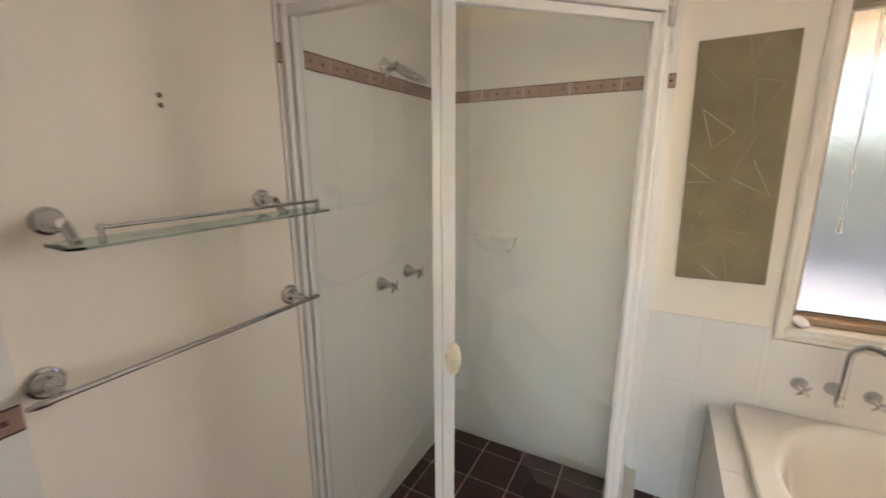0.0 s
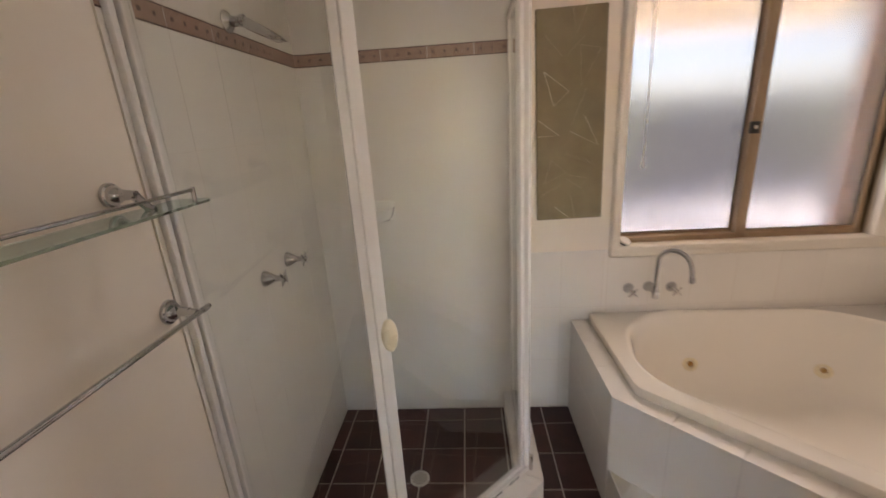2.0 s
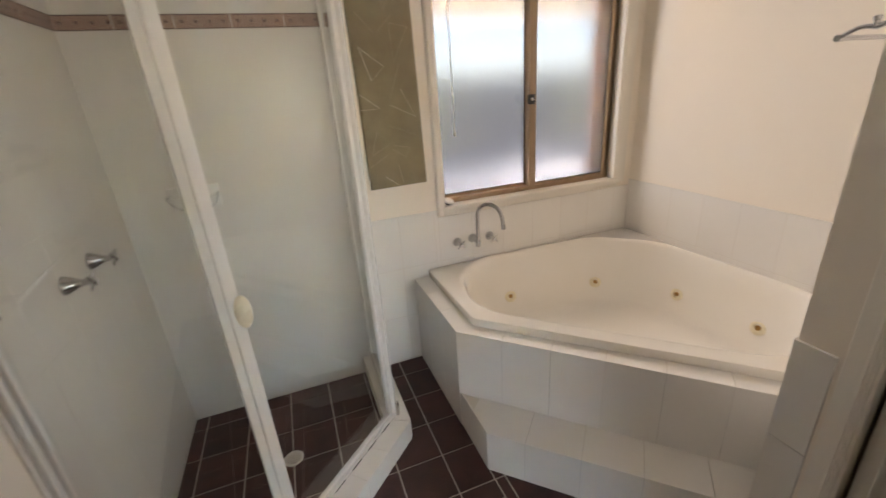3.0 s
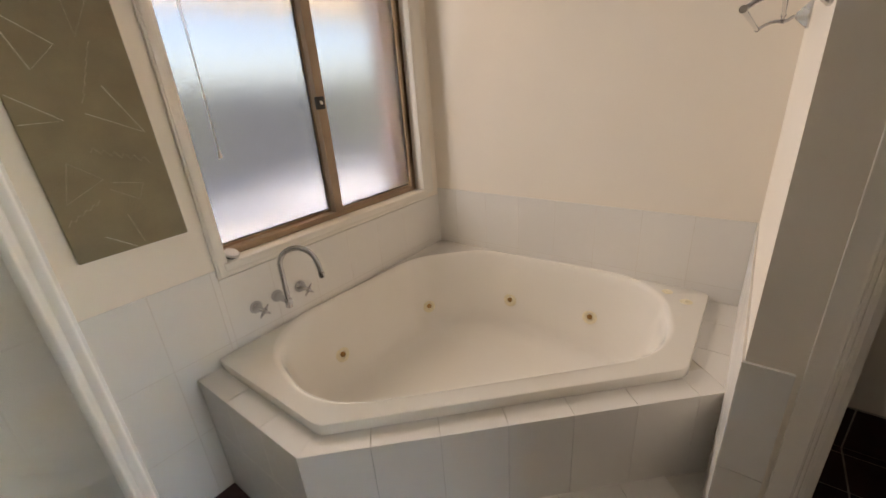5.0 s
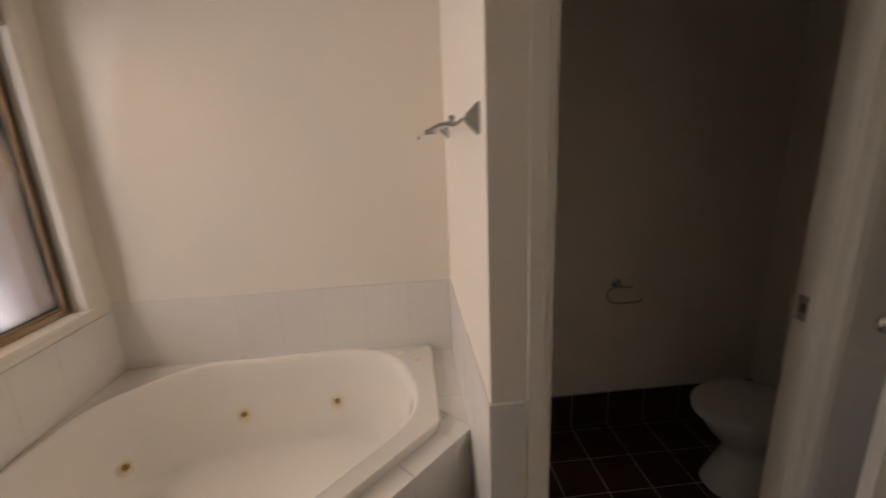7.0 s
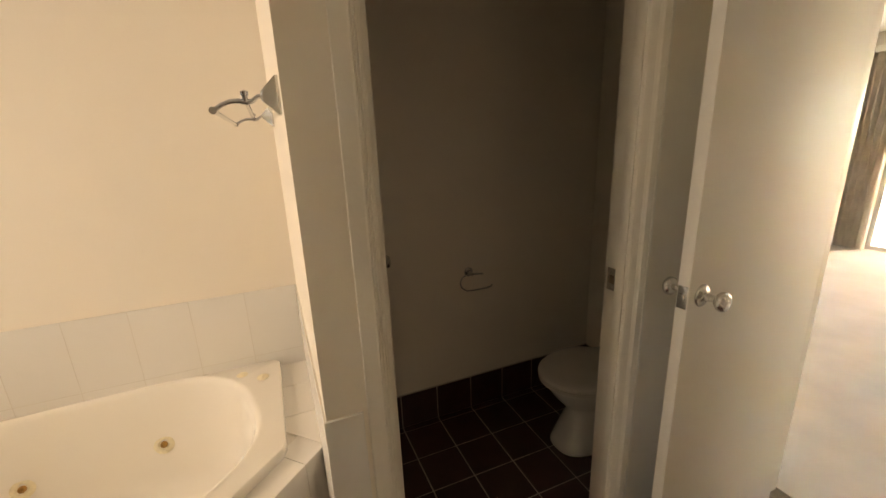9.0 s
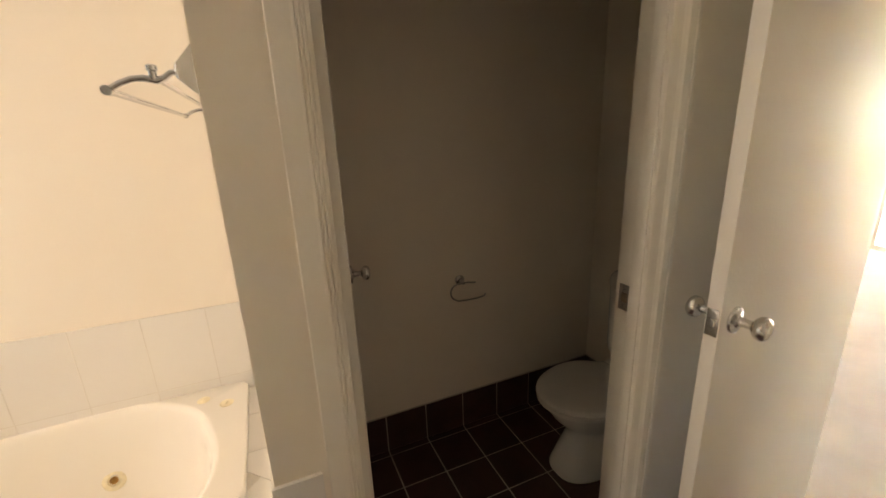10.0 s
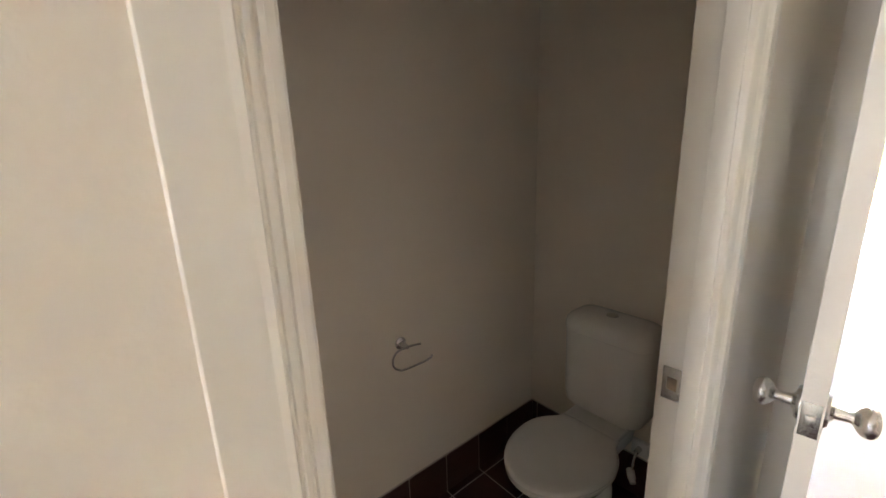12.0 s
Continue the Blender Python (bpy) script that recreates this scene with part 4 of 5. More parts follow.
# ---- towel rack on the short wall ----
rack = thing("towel_rack", (2.2, NIB_Y, 1.6), "chrome double towel rack with wavy arms on the wall", "towel rack")
RX0, RX1, RZ = 1.882, 2.585, 1.606
for x in (RX0, RX1):
    part("bracket", loft(bmesh.new(), [[(x + dx * a, NIB_Y + h, RZ + dz * b) for dx, dz in ((-1, -1), (1, -1), (1, 1), (-1, 1))] for h, a, b in ((0, 0.024, 0.036), (0.005, 0.024, 0.036), (0.03, 0.010, 0.012), (0.034, 0.007, 0.008))]), SATIN, rack, smooth=False)
    pts = [(x, NIB_Y + 0.03, RZ), (x, NIB_Y + 0.04, RZ - 0.001), (x, NIB_Y + 0.05, RZ - 0.009), (x, NIB_Y + 0.06, RZ - 0.012), (x, NIB_Y + 0.075, RZ - 0.009), (x, NIB_Y + 0.09, RZ - 0.01), (x, NIB_Y + 0.105, RZ - 0.016), (x, NIB_Y + 0.121, RZ - 0.026)]
    part("arm", sweep(bmesh.new(), pts, [0.0045, 0.0045, 0.005, 0.0055, 0.005, 0.0045, 0.0045, 0.005], 10), CHROME, rack)
    part("knuckle", lathe(bmesh.new(), (x, NIB_Y + 0.063, RZ - 0.012), (0, 0, 1), [(0, 0.0055), (0.012, 0.0055), (0.014, 0.0075), (0.02, 0.0075), (0.022, 0.004)], 12), CHROME, rack)
    part("tip", lathe(bmesh.new(), (x - 0.008, NIB_Y + 0.121, RZ - 0.026), (1, 0, 0), [(0, 0.007), (0.016, 0.007)], 12), CHROME, rack)
part("bar", sweep(bmesh.new(), [(RX0, NIB_Y + 0.121, RZ - 0.026), (RX1, NIB_Y + 0.121, RZ - 0.026)], 0.0055, 12), CHROME, rack)
part("bar", sweep(bmesh.new(), [(RX0, NIB_Y + 0.063, RZ - 0.006), (RX1, NIB_Y + 0.063, RZ - 0.006)], 0.005, 12), CHROME, rack)

# ---- toilet ----
TX = 2.322
toilet = thing("toilet", (TX, 0.05, 0), "white ceramic toilet with closed lid on dark tiles", "toilet")


def prism_yz(x0, x1, outline):
    """A section in y and z drawn out along x."""
    bm = loft(bmesh.new(), [[(x, y, z) for y, z in outline] for x in (x0, x1)])
    bmesh.ops.bevel(bm, geom=bm.edges[:], offset=0.004, segments=2, affect="EDGES", profile=0.5)
    return bm


def oval(cx, cy, rx, ry0, ry1, z, n=40, sq=1.0):
    """Egg-shaped ring: ry0 towards the wall, ry1 towards the front."""
    out = []
    for i in range(n):
        a = 2 * math.pi * i / n
        c, s = math.cos(a), math.sin(a)
        c2 = math.copysign(abs(c) ** sq, c)
        s2 = math.copysign(abs(s) ** sq, s)
        out.append((cx + rx * c2, cy + (ry1 if s > 0 else ry0) * s2, z))
    return out


CY = 0.16
bm = loft(bmesh.new(), [oval(TX, 0.1, 0.122, 0.22, 0.24, 0.0, sq=0.72), oval(TX, 0.1, 0.122, 0.22, 0.24, 0.012, sq=0.72), oval(TX, 0.1, 0.118, 0.21, 0.234, 0.03, sq=0.74), oval(TX, 0.09, 0.106, 0.19, 0.215, 0.1, sq=0.8), oval(TX, 0.08, 0.1, 0.18, 0.19, 0.165, sq=0.88), oval(TX, 0.085, 0.1, 0.18, 0.185, 0.195, sq=0.95), oval(TX, 0.1, 0.118, 0.19, 0.2, 0.235), oval(TX, 0.13, 0.15, 0.21, 0.222, 0.29), oval(TX, 0.155, 0.172, 0.22, 0.232, 0.345), oval(TX, CY, 0.178, 0.22, 0.235, 0.36), oval(TX, CY, 0.178, 0.22, 0.235, 0.372)])
part("pan", bm, PORC, toilet)
bm = loft(bmesh.new(), [oval(TX, 0.02, 0.08, 0.12, 0.09, 0.005), oval(TX, 0.02, 0.125, 0.13, 0.1, 0.02), oval(TX, 0.03, 0.13, 0.13, 0.11, 0.09), oval(TX, 0.03, 0.125, 0.13, 0.11, 0.18), oval(TX, 0.03, 0.1, 0.11, 0.09, 0.24)])
part("trap", bm, PORC, toilet)


def egg(inset, z):
    """Outline of seat and lid: a full oval in front that narrows to a neck at the hinges."""
    rx, ry = 0.197 - inset, 0.262 - inset
    half = [(rx * math.cos(radians(k)), CY + ry * math.sin(radians(k))) for k in range(90, -1, -6)]
    half += [(rx * math.cos(radians(k)), CY - (0.2 - inset) * math.sin(radians(k))) for k in range(6, 43, 6)]
    half += [(0.134 - inset, 0.012), (0.127 - inset, -0.008), (0.125 - inset, -0.028 + inset)]
    return [(TX + x, y, z) for x, y in half] + [(TX - x, y, z) for x, y in half[:0:-1]]


part("seat", loft(bmesh.new(), [egg(0.01, 0.372), egg(0.003, 0.376), egg(0.003, 0.386), egg(0.009, 0.389)]), WHITEP, toilet)
bm = loft(bmesh.new(), [egg(0.006, 0.391), egg(0.0, 0.395), egg(0.0, 0.402), egg(0.005, 0.408), egg(0.016, 0.4115), egg(0.05, 0.414)])
part("lid", bm, WHITEP, toilet)
bm = prism_yz(TX - 0.118, TX + 0.118, [(-0.02, 0.386), (-0.022, 0.404), (-0.03, 0.409), (-0.13, 0.411), (-0.13, 0.386)])
part("hinge_cover", bm, WHITEP, toilet, smooth=False)


def rbox(x0, x1, y0, y1, r, z):
    return [(p.x, p.y, z) for p in rounded([Vector((x0, y0)), Vector((x1, y0)), Vector((x1, y1)), Vector((x0, y1))], r, 6)]


cx0, cx1 = TX - 0.19, TX + 0.172
bm = loft(bmesh.new(), [rbox(cx0 + 0.07, cx1 - 0.07, -0.225, -0.1, 0.03, 0.43), rbox(cx0 + 0.035, cx1 - 0.035, -0.235, -0.07, 0.04, 0.437), rbox(cx0 + 0.016, cx1 - 0.016, -0.238, -0.058, 0.045, 0.456), rbox(cx0 + 0.007, cx1 - 0.007, -0.24, -0.055, 0.05, 0.5), rbox(cx0 + 0.003, cx1 - 0.003, -0.242, -0.056, 0.052, 0.6), rbox(cx0, cx1, -0.243, -0.053, 0.055, 0.782)])
part("cistern", bm, WHITEP, toilet)
lid_rings = [(0.0, 0.783, 0.055), (-0.003, 0.786, 0.057), (-0.004, 0.81, 0.058), (0.0, 0.828, 0.056), (0.009, 0.844, 0.052), (0.024, 0.855, 0.045), (0.05, 0.861, 0.035)]
bm = loft(bmesh.new(), [rbox(cx0 + i, cx1 - i, -0.244 + i, -0.052 - i, r, z) for i, z, r in lid_rings])
part("cistern_lid", bm, WHITEP, toilet)
part("flush_pipe_cover", loft(bmesh.new(), [rbox(TX - 0.1, TX + 0.1, -0.235, -0.03, 0.04, 0.3), rbox(TX - 0.11, TX + 0.11, -0.235, -0.04, 0.04, 0.375), rbox(TX - 0.11, TX + 0.11, -0.235, -0.105, 0.03, 0.392), rbox(TX - 0.11, TX + 0.11, -0.235, -0.108, 0.03, 0.45)]), PORC, toilet)
part("flush_button", lathe(bmesh.new(), (TX, -0.15, 0.859), (0, 0, 1), [(0, 0.024), (0.005, 0.023), (0.007, 0.019)], 20), CHROME, toilet)
part("fixing_cap", lathe(bmesh.new(), (TX - 0.1, 0.12, 0.045), (-1, 0.3, 0), [(0, 0.012), (0.012, 0.012), (0.014, 0.009)], 14), CHROME, toilet)

stopv = thing("stop_valve", (2.2, S, 0.15), "white plastic stop valve and wall plate beside the toilet", "valve")
part("wall_plate", box(2.165, 2.235, S, S + 0.022, 0.222, 0.29, 0.003), WHITEP, stopv)
part("inlet", lathe(bmesh.new(), (2.2, S + 0.016, 0.256), (0, 1, 0), [(0, 0.014), (0.01, 0.012), (0.035, 0.011)], 16), SATIN, stopv)
part("hose", sweep(bmesh.new(), [(2.2, S + 0.045, 0.256), (2.2, S + 0.062, 0.24), (2.194, S + 0.09, 0.2), (2.186, S + 0.11, 0.175)], 0.006, 10), SATIN, stopv)
part("valve_body", lathe(bmesh.new(), (2.205, S + 0.085, 0.19), (-0.5, 0.6, -0.35), [(0, 0.014), (0.004, 0.017), (0.04, 0.017), (0.045, 0.013), (0.06, 0.012)], 18), WHITEP, stopv)

roll = thing("toilet_roll_holder", (E, 0.567, 0.82), "chrome wire toilet roll holder on the wall", "roll holder")
part("rosette", lathe(bmesh.new(), (E, 0.572, 0.822), (-1, 0, 0), [(0, 0.024), (0.004, 0.024), (0.008, 0.02), (0.01, 0.011), (0.045, 0.009), (0.05, 0.007)], 22), CHROME, roll)
xh = E - 0.046
pts = [(xh, 0.51, 0.815), (xh, 0.56, 0.822), (xh, 0.592, 0.822)] + [tuple(p) for p in arc((xh, 0.6, 0.782), (0, 1, 0), (0, 0, 1), 0.04, 80, -60, 10)] + [(xh, 0.605, 0.737), (xh, 0.56, 0.733), (xh, 0.49, 0.733), (xh, 0.462, 0.738), (xh, 0.456, 0.748)]
part("wire", sweep(bmesh.new(), pts, 0.0042, 10), CHROME, roll)

# ---- blind ----
blind = thing("pleated_blind", (2.07, N + 0.02, 2.0), "beige pleated blind drawn up at the window head", "blind")
part("head_rail", box(WIN_L + 0.015, WIN_R - 0.015, N + 0.0, N + 0.04, WIN_T - 0.04, WIN_T - 0.002, 0.003), BLIND, blind)
bm = bmesh.new()
for k in range(7):
    zz = WIN_T - 0.042 - 0.009 * k
    bx(bm, WIN_L + 0.016, WIN_R - 0.016, N + 0.002 + 0.002 * (k % 2), N + 0.038 - 0.002 * (k % 2), zz - 0.007, zz, 0.002)
part("pleat_stack", bm, BLIND, blind, smooth=False)
part("bottom_rail", box(WIN_L + 0.015, WIN_R - 0.015, N + 0.0, N + 0.04, WIN_T - 0.12, WIN_T - 0.105, 0.003), BLIND, blind)
x, zend = 1.57, 1.30
part("pull_cord", sweep(bmesh.new(), [(x + 0.004, N + 0.022, WIN_T - 0.05), (x + 0.003, N + 0.021, 1.8), (x + 0.001, N + 0.019, 1.55), (x, N + 0.018, zend + 0.03)], 0.0016, 8), WHITEP, blind)
part("pull_cord", sweep(bmesh.new(), [(x - 0.006, N + 0.024, WIN_T - 0.05), (x - 0.005, N + 0.022, 1.9), (x - 0.001, N + 0.02, 1.62), (x + 0.001, N + 0.0195, 1.5)], 0.0013, 8), WHITEP, blind)
part("cord_joiner", lathe(bmesh.new(), (x + 0.001, N + 0.0195, 1.52), (0, 0, -1), [(0, 0.003), (0.006, 0.0045), (0.016, 0.0045), (0.02, 0.003)], 12), WHITEP, blind)
part("tassel", lathe(bmesh.new(), (x, N + 0.018, zend + 0.035), (0, 0, -1), [(0, 0.003), (0.012, 0.004), (0.03, 0.0075), (0.036, 0.007), (0.037, 0.002)], 14), WHITEP, blind, "white plastic cord tassel")

# ---- bedroom: sliding glass door and curtain ----
slid = thing("window_2", (2.1, BY, 0), "white framed sliding glass door to the garden", "glass door", kind="structure")
bm = bmesh.new()
for x0, x1, z0, z1 in ((GX0, GX0 + 0.05, 0, 2.1), (GX1 - 0.05, GX1, 0, 2.1), (GX0 + 0.05, GX1 - 0.05, 0, 0.06), (GX0 + 0.05, GX1 - 0.05, 2.05, 2.1), (2.1, 2.17, 0.06, 2.05)):
    bx(bm, x0, x1, BY - 0.1, BY - 0.02, z0, z1, 0.003)
part("door_frame", bm, FRAMEW, slid, smooth=False)
for x0, x1 in ((GX0 + 0.05, 2.1), (2.17, GX1 - 0.05)):
    g = part("pane", box(x0, x1, BY - 0.063, BY - 0.057, 0.06, 2.05), CLEAR, slid, "clear glass pane", smooth=False)
    g.visible_shadow = False
curt = thing("curtain", (3.5, BY + 0.1, 0), "taupe fabric curtain drawn to one side", "curtain")
ring0 = []
nn = 60
for i in range(nn + 1):
    f = i / nn
    ring0.append((3.3 + 0.32 * f, BY + 0.12 + 0.035 * math.sin(f * math.pi * 2 * 5.5)))
bm = bmesh.new()
for z0, z1 in ((0.03, 2.2),):
    cols = [[bm.verts.new((x, y, z)) for x, y in ring0] for z in (z0, z1)]
    for i in range(nn):
        bm.faces.new((cols[0][i], cols[0][i + 1], cols[1][i + 1], cols[1][i]))
bmesh.ops.solidify(bm, geom=bm.faces[:], thickness=0.004)
part("cloth", bm, CURTAIN, curt)
part("curtain_track", box(0.7, 3.8, BY + 0.07, BY + 0.17, 2.2, 2.26, 0.006), TRIM, curt)

# ---- outdoors ----
eave = tagged(mesh_object("eave", box(-3, 8, N + 0.2, N + 2.3, 2.22, 2.4), SOFFIT), "warm painted eave soffit over the window", "eave", kind="structure")
# slab added out of view to cut the sky's light into the bedroom
tagged(mesh_object("bedroom_sky_screen", box(-3, 7, BY - 3.2, BY - 0.15, 2.45, 2.6), SOFFIT), "unseen slab that shades the bedroom's glass door from the sky", "roof", kind="structure")


def fence(name, x0, x1, y, h, mat, label):
    f = thing(name, ((x0 + x1) / 2, y, -0.2), label, "fence", kind="structure")
    bm = bmesh.new()
    n = int((x1 - x0) / 0.09)
    lo, hi = [], []
    for i in range(n + 1):
        x = x0 + (x1 - x0) * i / n
        yy = y + (0.02 if i % 4 in (0, 1) else -0.02)
        lo.append(bm.verts.new((x, yy, -0.2)))
        hi.append(bm.verts.new((x, yy, h)))
    for i in range(n):
        bm.faces.new((lo[i], lo[i + 1], hi[i + 1], hi[i]))
    bmesh.ops.solidify(bm, geom=bm.faces[:], thickness=0.01)
    part("sheeting", bm, mat, f, smooth=False)
    part("top_rail", box(x0, x1, y - 0.04, y + 0.04, h - 0.02, h + 0.03, 0.005), mat, f, smooth=False)
    return f


fence("fence_window_side", -14, 22, N + 7.0, 1.75, FENCEM, "grey green corrugated steel fence")
fence("fence_garden", -6, 10, BY - 9.0, 1.3, FENCEM, "grey green corrugated garden fence")
lowwall = thing("garden_wall", (2, BY - 5.5, -0.2), "low red brick garden wall", "wall", kind="structure")
part("core", box(-5, 8, BY - 5.6, BY - 5.42, -0.25, 0.42), GROUT, lowwall, smooth=False)
for r in range(7):
    for i in range(18):
        x = 0.2 + i * 0.25 + (0.125 if r % 2 else 0)
        tile(lowwall, BRICKM, (x + 0.24, BY - 5.42, -0.18 + r * 0.086), (-1, 0, 0), (0, 0, 1), 0.24, 0.076, 0.012, 0.004, "brick")


def shrub(x, y, w, h, seed, label):
    rnd = random.Random(seed)
    s = thing("shrub", (x, y, -0.2), label, "shrub", "shrubs by the fence")
    bm = bmesh.new()
    for k in range(7):
        a, rr = rnd.uniform(0, 6.28), rnd.uniform(0.1, 0.4) * w
        sweep(bm, [(x, y, -0.2), (x + rr * 0.4 * math.cos(a), y + rr * 0.4 * math.sin(a), -0.2 + h * 0.4), (x + rr * math.cos(a), y + rr * math.sin(a), -0.2 + h * rnd.uniform(0.65, 0.95))], [0.03, 0.018, 0.006], 6)
    part("trunk", bm, BARK, s)
    vs, fs = [], []
    for k in range(2600):
        a, el, q = rnd.uniform(0, 6.28), math.asin(rnd.uniform(-0.6, 1)), rnd.uniform(0.25, 1) ** 0.5
        lump = 1 + 0.25 * math.sin(a * 3 + seed) + 0.2 * math.sin(el * 5 + a * 2)
        c = Vector((x + w * 0.5 * q * lump * math.cos(el) * math.cos(a), y + w * 0.5 * q * lump * math.cos(el) * math.sin(a), -0.2 + h * 0.55 + h * 0.45 * q * lump * math.sin(el)))
        d = Vector((rnd.gauss(0, 1), rnd.gauss(0, 1), rnd.gauss(0, 1))).normalized()
        u, v, _ = frame_of(d)
        L = rnd.uniform(0.03, 0.06)
        i = len(vs)
        vs += [c - u * L, c + v * L * 0.4, c + u * L, c - v * L * 0.4]
        fs.append((i, i + 1, i + 2, i + 3))
    me = bpy.data.meshes.new("crown")
    me.from_pydata(vs, [], fs)
    me.materials.append(LEAF)
    ob = new("crown", me)
    ob.parent = s
    ob.matrix_parent_inverse = Matrix.Translation(-s.location)
    return s


shrub(7.9, N + 5.6, 3.2, 2.0, 3, "green leafy shrub against the fence")
shrub(3.2, N + 6.0, 2.0, 2.3, 5, "small green shrub against the fence")
shrub(2.4, BY - 6.6, 2.0, 1.5, 8, "green garden shrub behind the brick wall")
shrub(4.4, BY - 6.9, 2.2, 1.8, 9, "broad green garden shrub behind the brick wall")
# brick outer leaf beside the window
cheek = tagged(mesh_object("wall_brick_outer", box(WIN_R + 0.03, 4.5, N + 0.2, N + 0.31, -0.25, 2.2), GROUT), "orange brick outer skin beside the window", "wall", kind="structure")
for r in range(28):
    tile(cheek, BRICKM, (WIN_R + 0.03, N + 0.312, -0.2 + r * 0.084), (0, -1, 0), (0, 0, 1), 0.11, 0.076, 0.022, 0.004, "brick")

# ---- tiling of floors and walls ----
def floor_tiles(x0, x1, y0, y1, jx, jy, p=0.2055):
    for a, b in cuts(x0, x1, jx, p):
        for c, d in cuts(y0, y1, jy, p):
            tile(floor, QUARRY, (a, c, -0.006), (1, 0, 0), (0, 1, 0), b - a, d - c, 0.006, 0.007)


def cut_floor_tiles(x0, x1, y0, y1, jx, jy, lines, p=0.2055):
    """Floor tiles cut along the line under the shower hob that 'lines' gives for each tile's middle."""
    for a, b in cuts(x0, x1, jx, p):
        for c, d in cuts(y0, y1, jy, p):
            poly = [Vector(q) for q in ((a + 0.0035, c + 0.0035), (b - 0.0035, c + 0.0035), (b - 0.0035, d - 0.0035), (a + 0.0035, d - 0.0035))]
            for q, way in lines((c + d) / 2):
                poly = clip(poly, q, way) if len(poly) > 2 else []
            if len(poly) > 2:
                part("tile", prism(bmesh.new(), [(q.x, q.y) for q in poly], -0.006, 0.0), QUARRY, floor, smooth=False)


HM, HW = Vector((0.52, 2.005)), Vector((0.438, 0.423))
cut_floor_tiles(0.0, 0.958, 2.0, N, 0.067, 2.902, lambda y: [(HM, HW)])
floor_tiles(0.0, 1.27, S, 1.955, 1.11, 2.66)
cut_floor_tiles(0.5, 1.27, 1.955, N, 1.11, 2.66, lambda y: [(HM, -HW)] if y < 2.43 else [(Vector((0.958, 3)), Vector((0, -1)))])
floor_tiles(1.27, NIB_X, S, 2.1, 1.11, 2.66)
floor_tiles(NIB_X, E, S, NIB_Y - 0.1, 2.545, 0.576)

BANDZ0, BANDZ1, TTOP = 1.826, 1.882, 2.16
ROWS = [(r * 0.3043, (r + 1) * 0.3043) for r in range(6)]


def border_tile(parent, at, u, w, nrm):
    """Border tile with dark edge lines and a row of small squares."""
    at, u, nrm = Vector(at), Vector(u), Vector(nrm)
    base = tile(parent, BAND, at, u, (0, 0, 1), w, BANDZ1 - BANDZ0, 0.006, 0.003, "border_tile")
    h = BANDZ1 - BANDZ0
    bm = bmesh.new()

    def slab(a0, a1, z0, z1, out=0.0066):
        vs = [at + u * a + Vector((0, 0, z)) + nrm * o for o in (0.004, out) for a, z in ((a0, z0), (a1, z0), (a1, z1), (a0, z1))]
        v = [bm.verts.new(p) for p in vs]
        bm.faces.new(v[4:])
        for i in range(4):
            bm.faces.new((v[i], v[(i + 1) % 4], v[4 + (i + 1) % 4], v[4 + i]))
    slab(0.002, w - 0.002, 0.0015, 0.0055)
    slab(0.002, w - 0.002, h - 0.0055, h - 0.0015)
    k = 0.027
    while k < w - 0.01:
        slab(k - 0.0055, k + 0.0055, h / 2 - 0.0055, h / 2 + 0.0055, 0.0068)
        k += 0.0505
    pattern = mesh_object("glaze_pattern", bm, BANDDARK)
    pattern.parent = base
    pattern.matrix_parent_inverse = base.matrix_basis.inverted()


# shower, window wall
def wall_tiles(parent, at, u, length, joints, rows, pitch=0.2055):
    at, u = Vector(at), Vector(u)
    for a, b in cuts(0.0, length, joints, pitch):
        for z0, z1 in rows:
            tile(parent, TILE, at + u * a + Vector((0, 0, z0)), u, (0, 0, 1), b - a, z1 - z0, 0.006, 0.0022)


SR = ROWS + [(BANDZ1, TTOP)]
wall_tiles(wall_n, (0.0, N, 0.0), (1, 0, 0), 1.004, 0.19, SR)
wall_tiles(wall_n, (1.004, N, 0.0), (1, 0, 0), 0.428, 0.2, ROWS[:3])
wall_tiles(wall_n, (1.432, N, 0.0), (1, 0, 0), E - 1.432 - 0.006, 0.205, [(0.3043, 0.6086), (0.6086, 0.872)])
wall_tiles(wall_e, (E, N, 0.0), (0, -1, 0), N - NIB_Y - 0.006, 0.135, [(0.3043, 0.6086), (0.6086, 0.909)])
wall_tiles(wall_nib, (E, NIB_Y, 0.0), (-1, 0, 0), E - NIB_X + 0.006, 0.2, ROWS[:2] + [(0.6086, 0.908)])
for z0, z1 in ROWS[:2] + [(0.6086, 0.908)]:
    tile(wall_nib, TILE, (NIB_X, NIB_Y + 0.006, z0), (0, -1, 0), (0, 0, 1), NIB_Y + 0.006 - 1.336, z1 - z0, 0.007, 0.0022)
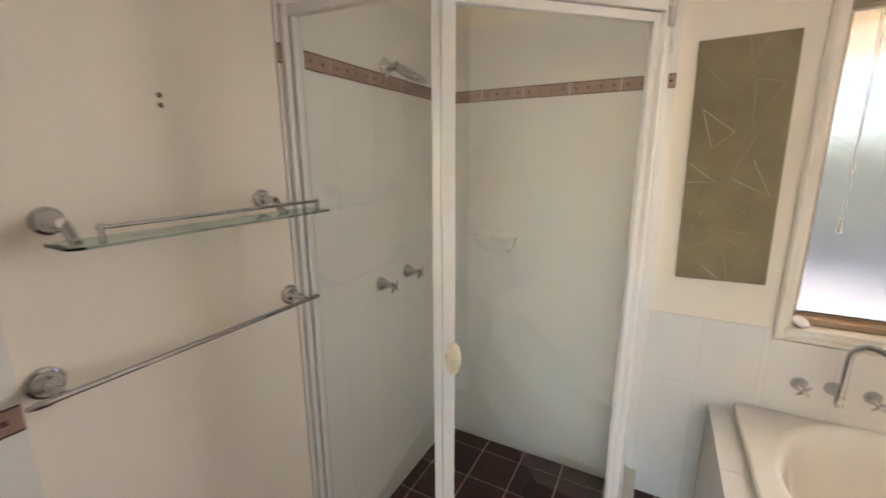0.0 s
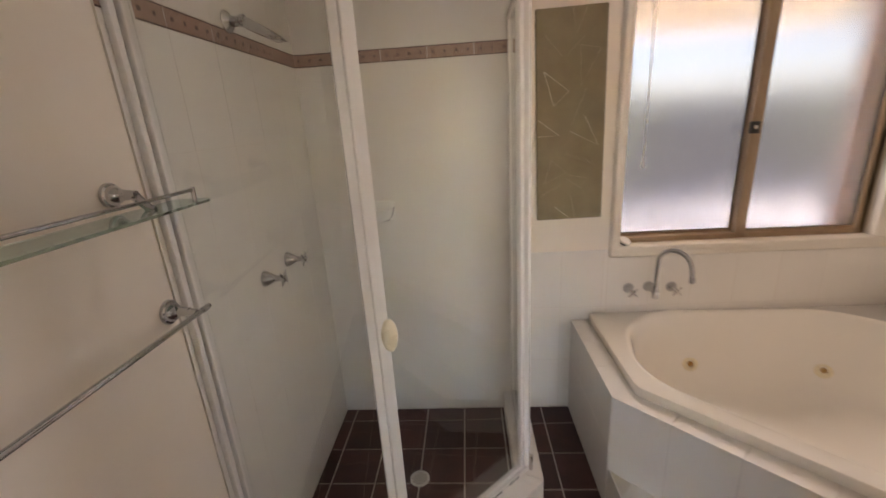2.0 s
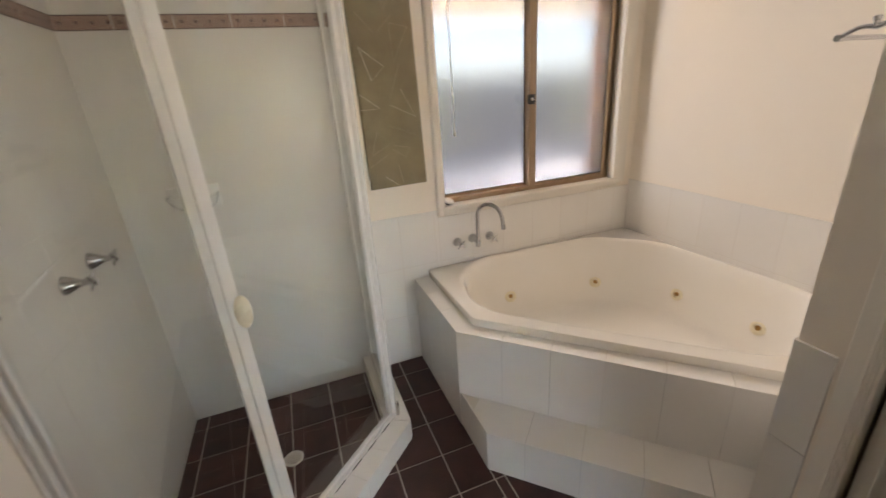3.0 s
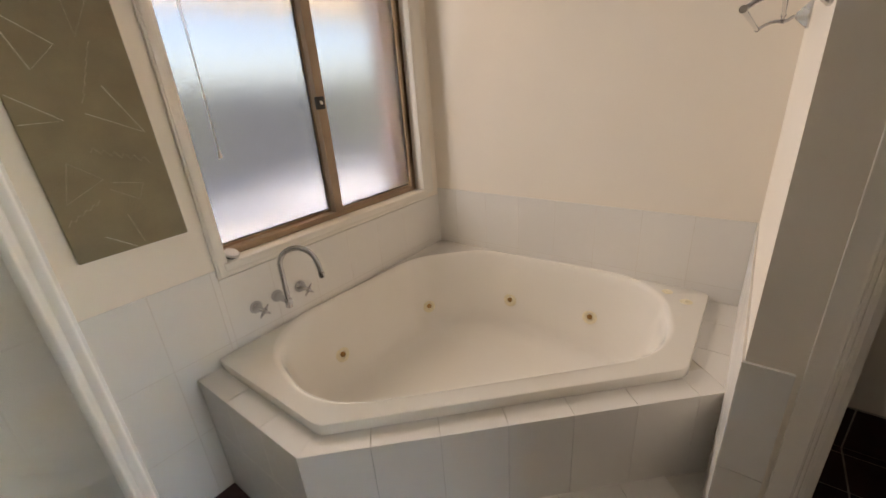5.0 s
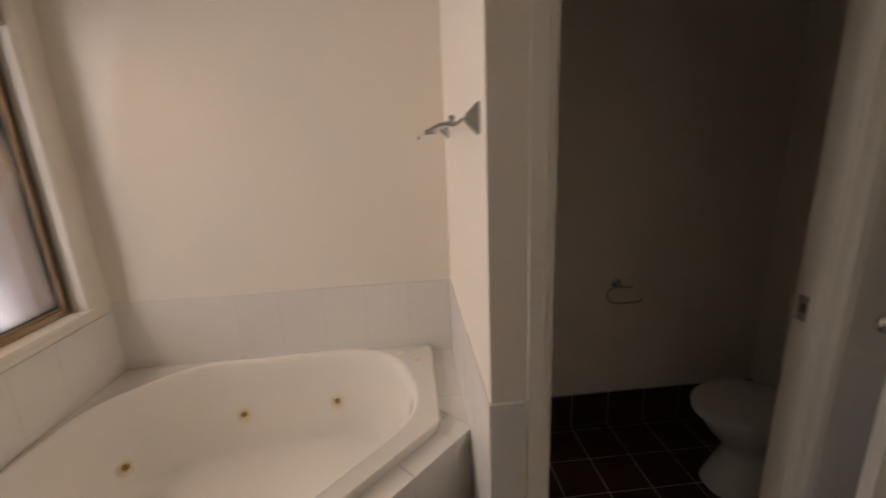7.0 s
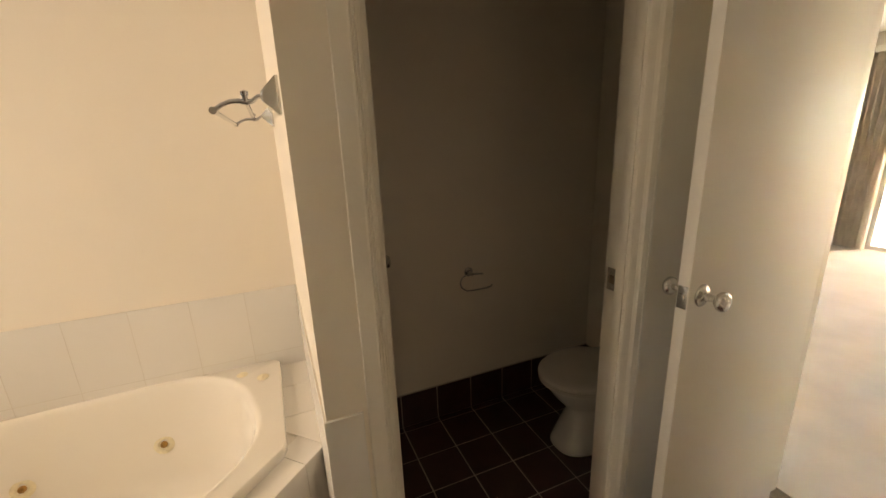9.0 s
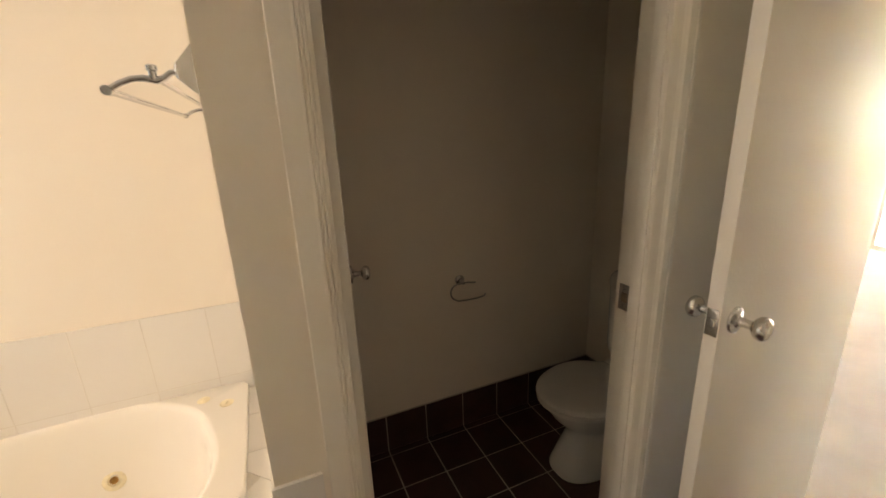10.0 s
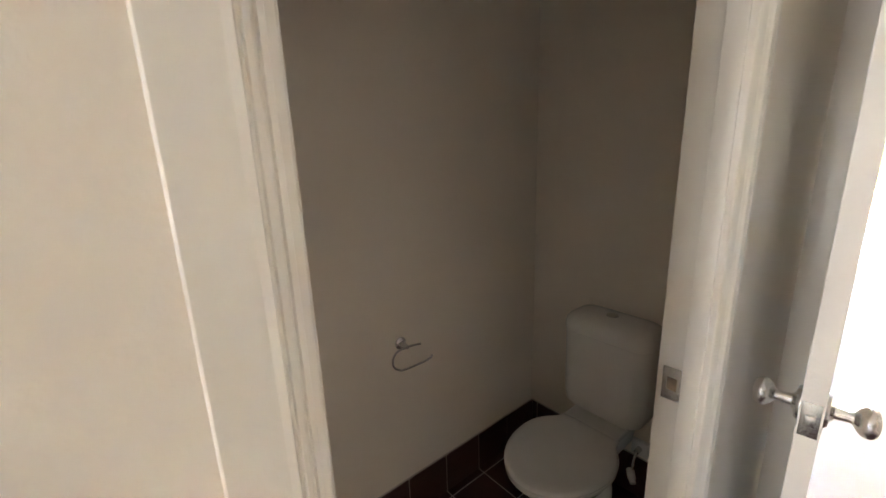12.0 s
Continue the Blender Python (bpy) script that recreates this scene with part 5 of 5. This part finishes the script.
# splashback beyond the towel rail
wall_tiles(wall_w, (0.0, 0.7, 0.0), (0, 1, 0), 0.612, 0.2, [(0.8, 1.08), (1.128, 1.4)])
for a, b in cuts(0.0, 0.612, 0.2, 0.2055):
    border_tile(wall_w, (0.0, 0.7 + a, 1.076), (0, 1, 0), b - a, (1, 0, 0))
# grout beds behind the tiling
def bed(name, *b):
    tagged(mesh_object(name, box(*b), GROUT), "pale grout bed behind white wall tiles", "trim", kind="structure")


bed("trim_grout_shower_back", 0.0, 1.003, N - 0.0054, N, 0, TTOP - 0.001)
bed("trim_grout_shower_side", 0.0, 0.0054, 1.957, N - 0.0054, 0, TTOP - 0.001)
bed("trim_grout_window", 1.003, E, N - 0.0054, N, 0, 0.871)
bed("trim_grout_window_side", 1.003, 1.431, N - 0.0054, N, 0.871, 0.911)
bed("trim_grout_east", E - 0.0054, E, NIB_Y, N - 0.0054, 0.3, 0.908)
bed("trim_grout_nib", NIB_X, E - 0.0054, NIB_Y, NIB_Y + 0.0054, 0, 0.907)
# skirting tiles in the toilet
for a, b in cuts(S, NIB_Y - 0.1, 0.576, 0.2055):
    tile(wall_e, QUARRY, (E, b, 0.0), (0, -1, 0), (0, 0, 1), b - a, 0.197, 0.007, 0.006)
for a, b in cuts(WC_IN, E - 0.007, 2.545, 0.2055):
    tile(wall_s, QUARRY, (b, S, 0.0), (-1, 0, 0), (0, 0, 1), b - a, 0.197, 0.007, 0.006)
tagged(mesh_object("trim_toilet_skirting_grout", box(E - 0.003, E, S, NIB_Y - 0.1, 0, 0.2), FGROUT), "pale grout behind the skirting tiles", "trim", kind="structure")
tagged(mesh_object("trim_toilet_skirting_back", box(WC_IN, E - 0.003, S, S + 0.003, 0, 0.2), FGROUT), "pale grout behind the skirting tiles", "trim", kind="structure")
for a, b in cuts(0.0, 1.004, 0.19, 0.2055):
    border_tile(wall_n, (a, N, BANDZ0), (1, 0, 0), b - a, (0, -1, 0))
wall_tiles(wall_w, (0.0, 1.956, 0.0), (0, 1, 0), N - 1.956 - 0.006, 0.216, SR)
for a, b in cuts(0.0, N - 1.956 - 0.006, 0.216, 0.2055):
    border_tile(wall_w, (0.0, 1.956 + a, BANDZ0), (0, 1, 0), b - a, (1, 0, 0))
